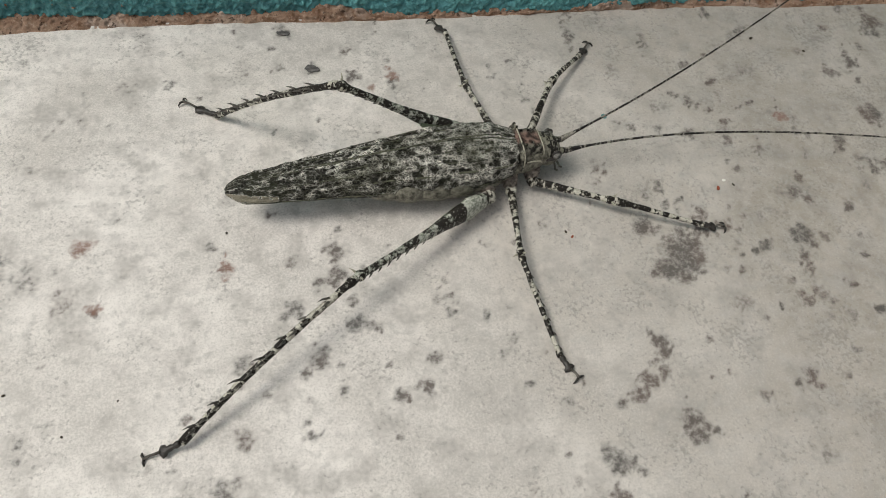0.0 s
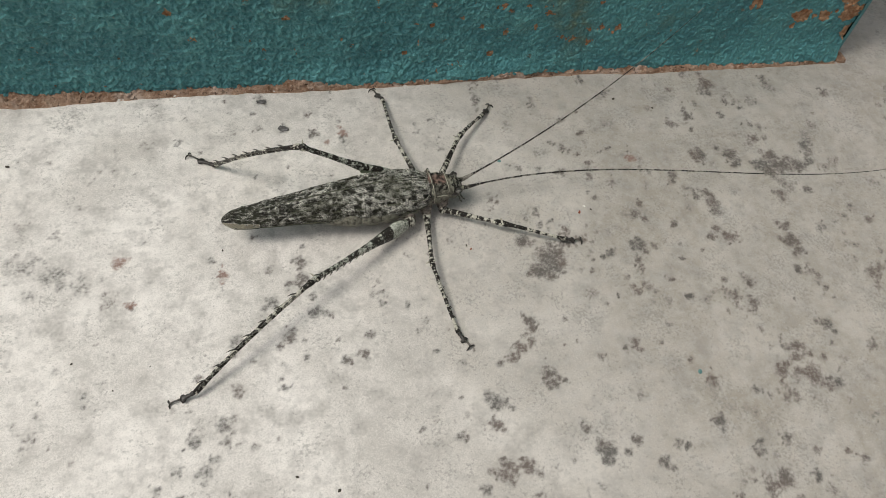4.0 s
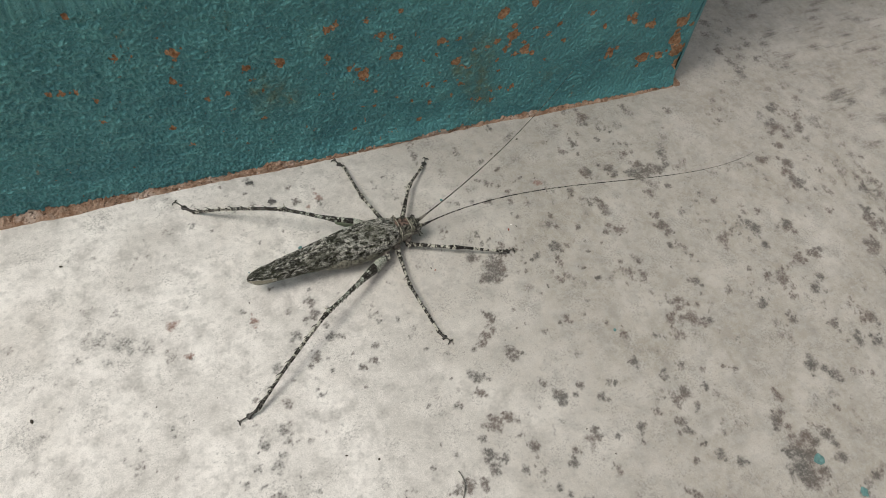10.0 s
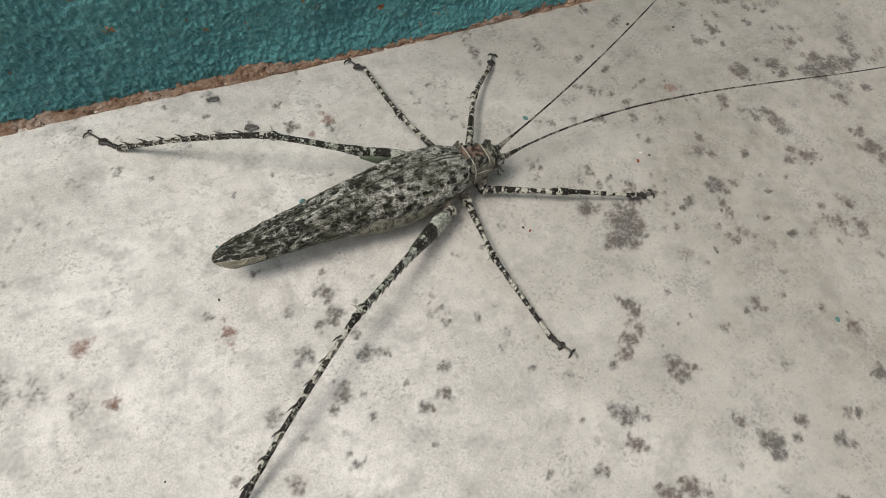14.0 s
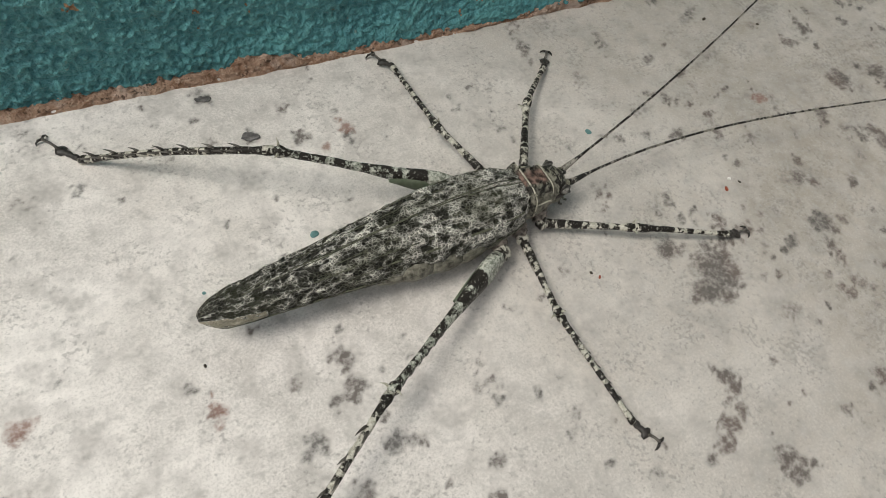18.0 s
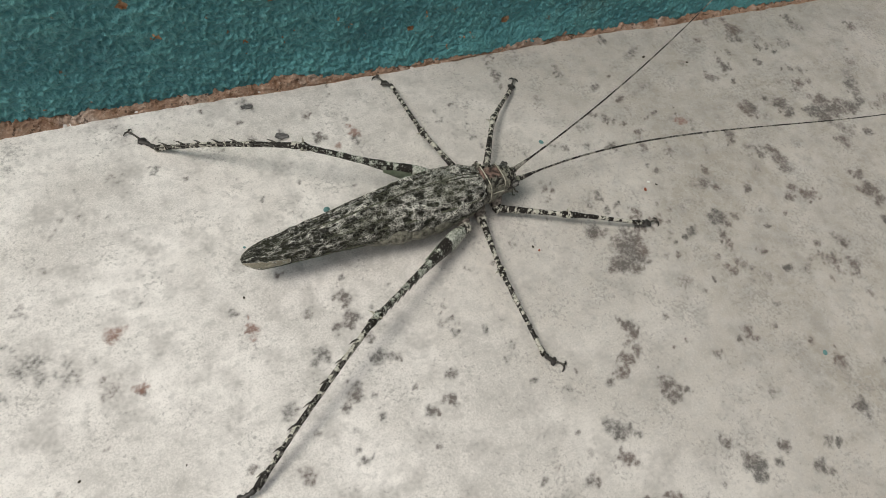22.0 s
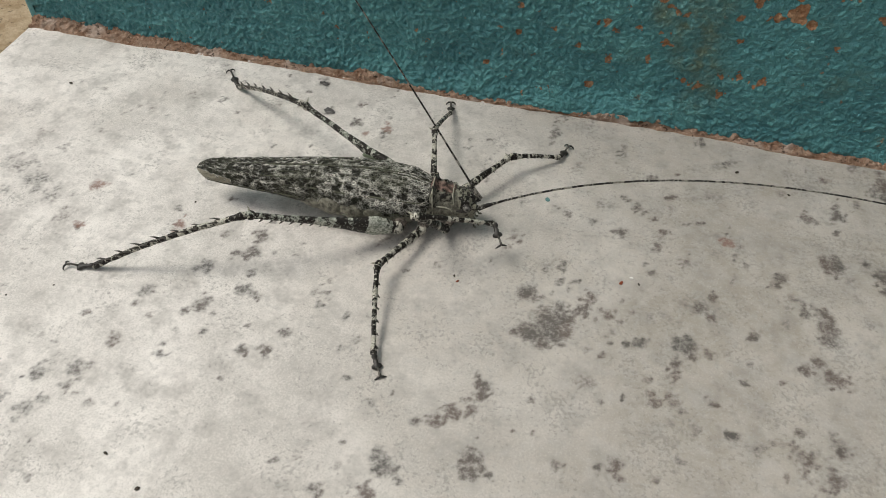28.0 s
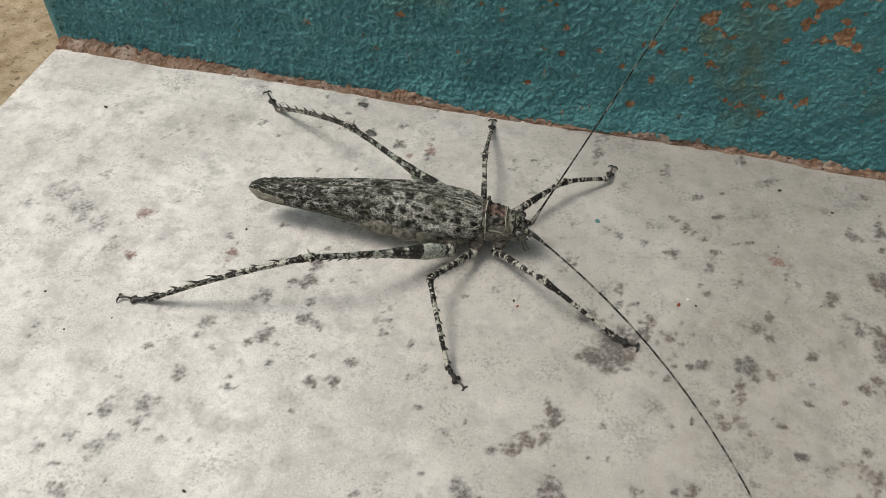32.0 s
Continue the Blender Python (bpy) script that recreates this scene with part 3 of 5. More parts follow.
def sheet_mesh(name, xs, ys, place, attributes, material):
    """A grid mesh: place(x, y) gives arrays of points; attributes are float arrays by name."""
    xx, yy = np.meshgrid(xs, ys)
    co = np.stack(place(xx, yy), -1).reshape(-1, 3).astype(np.float32)
    nx, ny = len(xs), len(ys)
    i = (np.arange(ny - 1)[:, None] * nx + np.arange(nx - 1)).ravel()
    quads = np.stack([i, i + 1, i + 1 + nx, i + nx], -1).astype(np.int32)
    me = bpy.data.meshes.new(name)
    me.vertices.add(len(co))
    me.vertices.foreach_set("co", co.ravel())
    me.loops.add(quads.size)
    me.loops.foreach_set("vertex_index", quads.ravel())
    me.polygons.add(len(quads))
    me.polygons.foreach_set("loop_start", np.arange(0, quads.size, 4, dtype=np.int32))
    me.polygons.foreach_set("use_smooth", np.ones(len(quads), dtype=bool))
    for key, values in attributes.items():
        a = me.attributes.new(key, "FLOAT", "POINT")
        a.data.foreach_set("value", np.asarray(values, dtype=np.float32).ravel())
    me.update(calc_edges=True)
    me.materials.append(material)
    return new(name, me)


def build_sill():
    rng = np.random.RandomState(7)
    xs = np.r_[np.arange(SLAB_X0, 19.0, 0.062), np.linspace(19.2, SLAB_X1, 60)]
    ys = np.r_[np.arange(SLAB_Y0, 7.0, 0.062), np.linspace(7.2, SLAB_Y1, 60)]
    xx, yy = np.meshgrid(xs, ys)
    known = STAINS_ONE + STAINS_TWO + STAINS_THREE + STAINS_FOUR + STAINS_FIVE + STAINS_SIX + STAINS_SEVEN + STAINS_EIGHT + STAINS_NINE + STAINS_TEN + STAINS_ELEVEN
    # many small marks; thicker on the side away from the sand
    small, strong = [], []
    while len(small) < 3000:
        cx, cy = rng.uniform(-11, 26), rng.uniform(-13, 16)
        if rng.rand() > np.clip(0.16 + (cx + 3) * 0.055, 0.14, 1.0):
            continue
        turn, run, fade = rng.normal(LIE, 0.35), rng.uniform(0.08, 0.5), rng.uniform(0.62, 1.0)
        for _ in range(rng.randint(1, 7)):
            s, q = rng.normal(0, run), rng.normal(0, 0.08 + 0.16 * run)
            far = 0.06 if cx > 17 or cy > 5 else 0.0
            small.append((cx + s * math.cos(turn) - q * math.sin(turn), cy + s * math.sin(turn) + q * math.cos(turn), 0.035 + far + (0.05 + 0.05 * np.clip((cx + 2) / 8, 0, 1)) * rng.rand() ** 1.6))
            strong.append(fade * rng.uniform(0.7, 1.0))
    weight = [0.62 if x < -6.3 else 0.85 if x < -3 else 1.05 for x, y, r in known]
    stain = np.maximum(blotches(xx, yy, known, 3, weight), 1.0 * blotches(xx, yy, small, 5, strong, LIE))
    # ramp along x: real grime, with the dimmer light at +x painted in
    dirt_and_shade = np.clip((xx + 3.0) / 8.5, 0, 1) ** 0.9
    rust = blotches(xx, yy, RUST, 9)
    fall = lambda x, y: 0.00025 * np.exp(-((x - SLAB_X0) / 0.12) ** 2)
    slab = sheet_mesh("marble_sill", xs, ys, lambda x, y: (x * CM, y * CM, -fall(x, y)), {"stain": stain, "rust": rust, "dirt_and_shade": dirt_and_shade}, M_MARBLE)
    tagged(slab, "worn white marble slab with grey lichen-like specks", "floor", kind="structure")
    # the rim of the slab, 2.5 cm thick
    bm = bmesh.new()
    x0, x1, y0, y1 = [v * CM for v in (SLAB_X0, SLAB_X1, SLAB_Y0, SLAB_Y1)]
    corners = [(x1, y0), (x1, y1), (x0, y1), (x0, y0)]
    top, low = [bm.verts.new((x, y, -0.0003)) for x, y in corners], [bm.verts.new((x, y, -0.025)) for x, y in corners]
    for k in range(4):
        bm.faces.new((top[k], top[(k + 1) % 4], low[(k + 1) % 4], low[k]))
    bm.faces.new(low)
    part("slab_rim", bm, M_STEP, slab, smooth=False)


def build_surroundings():
    # sandy ground that reaches the horizon
    bm = bmesh.new()
    n = 40
    sizes = [0.0] + [0.03 * 1.42 ** k for k in range(n)]
    grid = sorted({-s for s in sizes} | set(sizes))
    rows = [[bm.verts.new((x - 0.2, y, -0.06 + (0.004 * noise.noise((x * 14, y * 14, 0)) if abs(x) < 1.5 and abs(y) < 1.5 else 0))) for x in grid] for y in grid]
    for a, b in zip(rows, rows[1:]):
        for k in range(len(grid) - 1):
            bm.faces.new((a[k], a[k + 1], b[k + 1], b[k]))
    tagged(part("ground", bm, M_SAND), "pale yellowish sandy ground below the slab", "ground", kind="structure")
    # joint and the next slab in front
    bm = bmesh.new()
    bmesh.ops.create_cube(bm, size=1, matrix=Matrix.Translation((0.2435, -0.1361, -0.0135)) @ Matrix.Diagonal((0.713, 0.0072, 0.026, 1)))
    bmesh.ops.bevel(bm, geom=list(bm.edges), offset=0.0008, segments=2, affect="EDGES")
    tagged(part("joint_strip", bm, M_GROUT, smooth=False), "white filler strip between two stone slabs", "joint strip", kind="structure")
    bm = bmesh.new()
    bmesh.ops.create_cube(bm, size=1, matrix=Matrix.Translation((0.2435, -0.3902, -0.0185)) @ Matrix.Diagonal((0.713, 0.50, 0.035, 1)))
    bmesh.ops.bevel(bm, geom=list(bm.edges), offset=0.0015, segments=2, affect="EDGES")
    tagged(part("front_slab", bm, M_STEP, smooth=False), "pale stone slab beyond a white joint", "floor", kind="structure")


WALL_X0, WALL_X1, WALL_H = -11.6, 13.95, 46.0
CHIPS_LEFT = [(-7.65, 4.28, 0.12), (-7.35, 4.23, 0.12), (-7.02, 4.19, 0.1), (-6.64, 6.47, 0.1), (-6.62, 3.08, 0.09), (-6.61, 3.8, 0.09), (-5.85, 5.08, 0.1), (-4.86, 2.34, 0.13), (-4.58, 4.0, 0.16), (-4.42, 1.58, 0.1), (-4.39, 4.99, 0.2), (-3.75, 3.19, 0.11), (-3.16, 3.27, 0.1), (-2.56, 4.08, 0.18), (-2.47, 3.61, 0.1), (-2.2, 2.08, 0.12), (-2.15, 3.16, 0.08), (-1.56, 4.06, 0.21), (-0.45, 2.63, 0.06), (-0.16, 4.99, 0.19), (-0.15, 3.92, 0.12), (-0.02, 2.55, 0.07), (0.1, 5.08, 0.11), (0.49, 3.45, 0.1), (0.7, 0.88, 0.08), (0.94, 3.11, 0.26), (1.02, 5.01, 0.11)]
CHIPS_MIDDLE = [(1.35, 1.73, 0.09), (1.37, 2.35, 0.07), (1.47, 4.48, 0.15), (1.8, 4.32, 0.12), (2.01, 3.59, 0.3), (2.09, 5.19, 0.12), (2.12, 1.92, 0.06), (2.64, 1.65, 0.07), (2.96, 3.2, 0.06), (3.01, 0.69, 0.12), (3.14, 2.25, 0.13), (3.32, 1.38, 0.1), (3.37, 3.4, 0.08), (3.53, 3.87, 0.19), (3.79, 2.22, 0.07), (4.1, 1.5, 0.1), (4.13, 2.94, 0.2), (4.13, 3.84, 0.12), (4.22, 2.16, 0.06), (4.38, 1.94, 0.1), (4.44, 2.68, 0.07), (4.63, 2.64, 0.07), (4.67, 3.34, 0.1), (4.91, 1.14, 0.11), (5.16, 3.35, 0.13), (5.21, 1.07, 0.11), (5.43, 3.5, 0.16), (5.5, 4.48, 0.27)]
CHIPS_RIGHT = [(5.62, 1.37, 0.08), (5.62, 2.69, 0.09), (5.7, 0.99, 0.11), (5.73, 2.23, 0.07), (5.87, 3.12, 0.17), (5.95, 1.44, 0.11), (6.02, 3.65, 0.35), (6.26, 2.8, 0.12), (6.39, 1.4, 0.14), (6.6, 4.75, 0.16), (6.61, 2.97, 0.28), (6.78, 3.44, 0.05), (6.87, 3.76, 0.09), (7.37, 3.39, 0.11), (7.49, 2.34, 0.07), (7.75, 3.76, 0.15), (8.08, 3.06, 0.12), (8.95, 3.95, 0.15), (9.61, 3.34, 0.12), (10.21, 2.13, 0.28), (10.7, 3.54, 0.25), (11.67, 3.02, 0.24), (11.78, 1.59, 0.33), (12.5, 1.55, 0.25), (13.0, 2.17, 0.38), (13.06, 2.9, 0.33), (13.29, 1.61, 0.43), (13.65, 0.95, 0.35)]


FOOT = [(-11.6, 4.52), (-8, 4.37), (-6, 4.39), (-4, 4.34), (-2, 4.20), (0, 4.14), (3, 4.11), (5.6, 4.03), (8, 3.85), (14, 3.66)]
FLARE = [(-11.6, 0.0), (-4.5, 0.04), (-2.5, 0.10), (-0.5, 0.20), (3.5, 0.18), (6, 0.07), (9, 0.10), (14, 0.22)]


def wall_foot(x):
    """The line on the slab where the mortar ends, in centimetres."""
    return smooth_steps(FOOT, x) + 0.04 * noise.noise((x * 0.9, 0, 1)) + 0.035 * noise.noise((x * 3.1, 2, 1))


def wall_face(x, z):
    """How far back the painted face stands, in centimetres: it leans, and flares towards its foot."""
    return 4.42 - 0.036 * x + 0.045 * z - smooth_steps(FLARE, x) * math.exp(-((z / 0.45) ** 2))


def paint_edge(x):
    """How high over the slab the paint has broken away, in centimetres."""
    worn = 0.02 + 0.07 * noise.noise((x * 1.3, 5.0, 0)) + 0.06 * noise.noise((x * 4.1, 2.0, 0)) + 0.03 * noise.noise((x * 11, 8.0, 0))
    worn += 0.16 * math.exp(-((x + 2.0) / 0.55) ** 4) + 0.12 * math.exp(-((x - 4.3) / 0.9) ** 2) + 0.10 * min(1.0, max(0.0, (-5.5 - x) / 4))
    return max(0.0, worn)


def build_wall():
    """A painted block of masonry: rough front, ends and top, in one shell."""
    seed = Vector((3.1, 0.7, 9.4))
    xs = np.r_[WALL_X0 + 0.35, np.arange(WALL_X0 + 0.5, WALL_X1 - 0.4, 0.026), WALL_X1 - 0.35]
    zs = np.r_[np.arange(0.0, 6.6, 0.026), np.linspace(6.65, WALL_H, 60)]
    xx, zz = np.meshgrid(xs, zs)
    chip = blotches(xx, zz, [(x, z, 0.72 * r) for x, z, r in CHIPS_LEFT + CHIPS_MIDDLE + CHIPS_RIGHT], 21)
    moss = blotches(xx, zz, [(4.9, 2.4, 0.6), (5.2, 1.6, 0.5), (4.8, 3.2, 0.5), (-1.9, 2.9, 0.5)], 4)
    heights = np.zeros_like(xx)

    def front(x, z):
        y = np.empty_like(x)
        relief = heights
        for j in range(x.shape[0]):
            for i in range(x.shape[1]):
                p = Vector((x[j, i], z[j, i], 0.0))
                grit = 1.25 - 0.5 * min(1.0, max(0.0, (x[j, i] + 3) / 8))
                bumpy = 0.05 * noise.noise(p * 1.1 + seed) + 0.03 * noise.noise(p * 3.4 + seed) + grit * (0.044 * noise.noise(p * 8.5 + seed) + 0.046 * noise.noise(p * 15.0))
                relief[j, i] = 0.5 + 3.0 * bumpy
                y[j, i] = wall_face(x[j, i], z[j, i]) - bumpy + 0.03 * min(1.0, chip[j, i])
        # the paint ends in a broken lip just above the mortar
        height = z.copy()
        for i in range(x.shape[1]):
            low = paint_edge(x[0, i])
            for j in range(x.shape[0]):
                height[j, i] = max(z[j, i], low + z[j, i] * (1 - low / 2.5)) if z[j, i] < 2.5 else z[j, i]
            y[0, i] += 0.16
        return x * CM, y * CM, height * CM

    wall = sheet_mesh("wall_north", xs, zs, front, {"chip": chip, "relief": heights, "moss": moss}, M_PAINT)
    tagged(wall, "rough teal-painted masonry wall with chipped orange patches", "wall", kind="structure")
    # ends, back and top as one thick body behind the rough face
    bm = bmesh.new()
    back = 22.0
    lean = 0.045 * WALL_H

    def outline(z, lean_y, grow=0.0):
        f0, f1 = 4.42 - 0.036 * WALL_X0 + lean_y, 4.42 - 0.036 * WALL_X1 + lean_y
        pts = []
        for k in range(7):     # round left arris
            a = math.radians(90 * k / 6)
            pts.append((WALL_X0 + 0.35 - 0.35 * math.cos(math.radians(90) - a), f0 + 0.35 - 0.35 * math.cos(a)))
        pts += [(WALL_X0, back), (WALL_X1, back)]
        for k in range(7):
            a = math.radians(90 - 90 * k / 6)
            pts.append((WALL_X1 - 0.35 + 0.35 * math.sin(a), f1 + 0.35 - 0.35 * math.cos(a)))
        return [Vector((x * CM, y * CM, z * CM)) for x, y in pts]

    rows = [outline(z, 0.045 * z) for z in np.linspace(0, WALL_H, 60)]
    made = [[bm.verts.new(p) for p in r] for r in rows]
    for a, b in zip(made, made[1:]):
        for k in range(len(a) - 1):
            bm.faces.new((a[k], a[k + 1], b[k + 1], b[k]))
    bm.faces.new(made[-1])
    roughen(bm, 0.0004, 160)
    part("wall_end", bm, M_PAINT, wall)
    # brown mortar bed squeezed out under the paint
    bm = bmesh.new()
    rings = []
    for x in np.arange(-11.33, WALL_X1 + 0.02, 0.03):
        foot, face, top = wall_foot(x), wall_face(x, 0) + 0.03, paint_edge(x) + 0.07
        ring = [Vector((x, face + 0.3, -0.02)), Vector((x, foot, -0.02))]
        for k in range(19):
            v = k / 18
            p = Vector((x, foot + (face - foot) * v ** 1.3, top * v ** 0.85))
            p += Vector((0, -1, 0.8)) * (0.05 * noise.noise(p * 5.0) + 0.045 * noise.noise(p * 11.0) + 0.03 * noise.noise(p * 24.0)) * min(1.0, 3 * v + 0.1)
            ring.append(p)
        ring.append(Vector((x, face + 0.3, top)))
        rings.append([p * CM for p in ring])
    loft(rings, bm=bm)
    tagged(part("mortar_bed", bm, M_MORTAR), "crumbly brown mortar line at the foot of the wall", "trim", kind="structure")


build_sill()
build_surroundings()
build_wall()


# ---- the katydid ----
# local x runs from tail to head, z up, the slab at z = 0; lengths in centimetres
katydid = new("katydid")
tagged(katydid, "mottled grey bark-like bush cricket standing on marble", "insect")

WIDTH = [(0, 0.085), (0.012, 0.15), (0.04, 0.22), (0.15, 0.285), (0.3, 0.35), (0.5, 0.44), (0.68, 0.535), (0.82, 0.55), (0.92, 0.515), (0.97, 0.45), (1, 0.35)]
RIDGE = [(0, 0.73), (0.012, 0.80), (0.05, 0.87), (0.3, 0.985), (0.55, 1.12), (0.75, 1.18), (0.9, 1.12), (1, 0.96)]
LOWER = [(0, 0.66), (0.05, 0.60), (0.3, 0.58), (0.5, 0.55), (0.68, 0.52), (0.85, 0.51), (1, 0.54)]
TAIL_X, NECK_X = -4.70, -0.05


def wing_point(u, a, side, depth=0.0):
    """A point of a wing cover: u from tail to neck, a from the ridge to the lower edge."""
    w, zt, zl = smooth_steps(WIDTH, u) - depth, smooth_steps(RIDGE, u) - depth, smooth_steps(LOWER, u)
    ang = a * math.pi * 0.5
    y = w * (math.sin(ang) ** 0.82)
    z = zl + (zt - zl) * (math.cos(ang) ** 0.9)
    fold = 0.022 * math.exp(-((a - 0.42) / 0.05) ** 2) * min(1, u * 3)
    y += fold * 0.6
    z += fold
    x = TAIL_X + (NECK_X - TAIL_X) * u + (0.10 * (a - 0.3) ** 2 if u < 0.06 else 0)
    return Vector((x, side * (y - 0.012), z)) * CM


def wing_tone(u, a, rng):
    """How pale the wing is there, and how far it stands up: lichen-pale clouds, and black cells in rows along the folds."""
    seed = rng[0]
    cloud = 0.8 * noise.noise((u * 26, a * 7.0, seed)) + 0.8 * noise.noise((u * 60, a * 15, 4.0 + seed))
    tone = 0.52 + 0.55 * cloud
    lift = 0.5 + 0.7 * cloud
    # rows of black cells
    for n, (row, reach, cells, share) in enumerate(((0.10, 0.04, 44, 0.36), (0.25, 0.05, 40, 0.40), (0.40, 0.05, 38, 0.34), (0.56, 0.06, 34, 0.46), (0.72, 0.045, 46, 0.36))):
        c = u * cells + 0.4 * n + 0.5 * noise.noise((u * 8, n * 3.1, seed))
        col = math.floor(c)
        if rng[1][(n * 37 + col * 17) % 211] < share:
            wide = 0.55 + 0.45 * rng[1][(n * 11 + col * 29) % 211]
            d = abs(a - row - 0.02 * math.sin(u * 23 + n)) / (reach * wide)
            e = abs(c - col - 0.5) / (0.46 * wide)
            k = max(0.0, min(1.0, 2.2 * (1.15 - max(d, e) - 0.4 * noise.noise((u * 60, a * 22, 1.0)))))
            tone -= 0.42 * k
            lift -= 0.30 * k
    tone += 0.16 * max(0.0, u - 0.55) / 0.45
    if a > 0.80:      # olive grey flank with a dark-dotted hem
        tone = 0.5 * tone + 0.17
        if a > 0.93 and math.sin(u * 130 + 2 * noise.noise((u * 9, 1, 1))) > 0.35:
            tone = 0.0
    tone -= 0.20 * max(0.0, 0.40 - u) / 0.40
    tone = min(tone, 0.86)
    if u < 0.17 and 0.42 + 1.9 * u < a:
        tone = 0.96 if a < 0.97 and noise.noise((u * 60, a * 9, 3.0)) < 0.46 else 0.35
    return max(0.0, min(1.0, tone)), max(0.0, min(1.0, lift))


def build_wing(side, name):
    rnd = random.Random(31 + side)
    rng = (side * 3.3, [rnd.random() ** 0.9 for _ in range(211)])
    us = [0, 0.008, 0.02, 0.04] + [0.06 + 0.94 * k / 170 for k in range(171)]
    across = 40
    verts, faces, tones = [], [], []
    width = 2 * (across + 1)
    for u in us:
        for k in range(across + 1):
            a = k / across
            tone, lift = wing_tone(u, a, rng)
            p, q = wing_point(u, a, side), wing_point(u, a, side, 0.05)
            out = (p - q).normalized() if (p - q).length > 1e-9 else Vector((0, 0, 1))
            edge = min(1.0, 6 * min(a, 1 - a) + 0.15) * min(1.0, u * 9 + 0.1)
            p = p + out * edge * (0.00040 * lift + 0.00026 * noise.noise(p * 600) + 0.00014 * noise.noise(p * 1500))
            verts.append(p)
            tones.append(tone)
        for k in range(across, -1, -1):
            verts.append(wing_point(u, k / across, side, 0.03))
            tones.append(0.2)
    for j in range(len(us) - 1):
        for k in range(width):
            n = (k + 1) % width
            faces.append((j * width + k, j * width + n, (j + 1) * width + n, (j + 1) * width + k))
    faces.append(tuple(range(width - 1, -1, -1)))
    faces.append(tuple((len(us) - 1) * width + k for k in range(width)))
    me = bpy.data.meshes.new(name)
    me.from_pydata(verts, [], faces)
    me.attributes.new("tone", "FLOAT", "POINT").data.foreach_set("value", tones)
    bm = bmesh.new()
    bm.from_mesh(me)
    wing = part(name, bm, M_WING, katydid)
    bpy.data.meshes.remove(me)
    # long veins stand proud of the net
    for a, r, u0, u1 in ((0.05, 0.010, 0.12, 1.0), (0.26, 0.008, 0.20, 0.97), (0.46, 0.009, 0.10, 0.98), (0.66, 0.017, 0.40, 0.99), (0.97, 0.012, 0.06, 0.97)):
        pts = [wing_point(u0 + (u1 - u0) * k / 40, a - 0.04 * math.sin(k / 40 * 3), side, -0.012) for k in range(41)]
        part("vein", tube(pts, [r * CM * (0.5 + 0.5 * min(1, k / 12)) for k in range(41)], 6), M_VEIN, wing)
    return wing


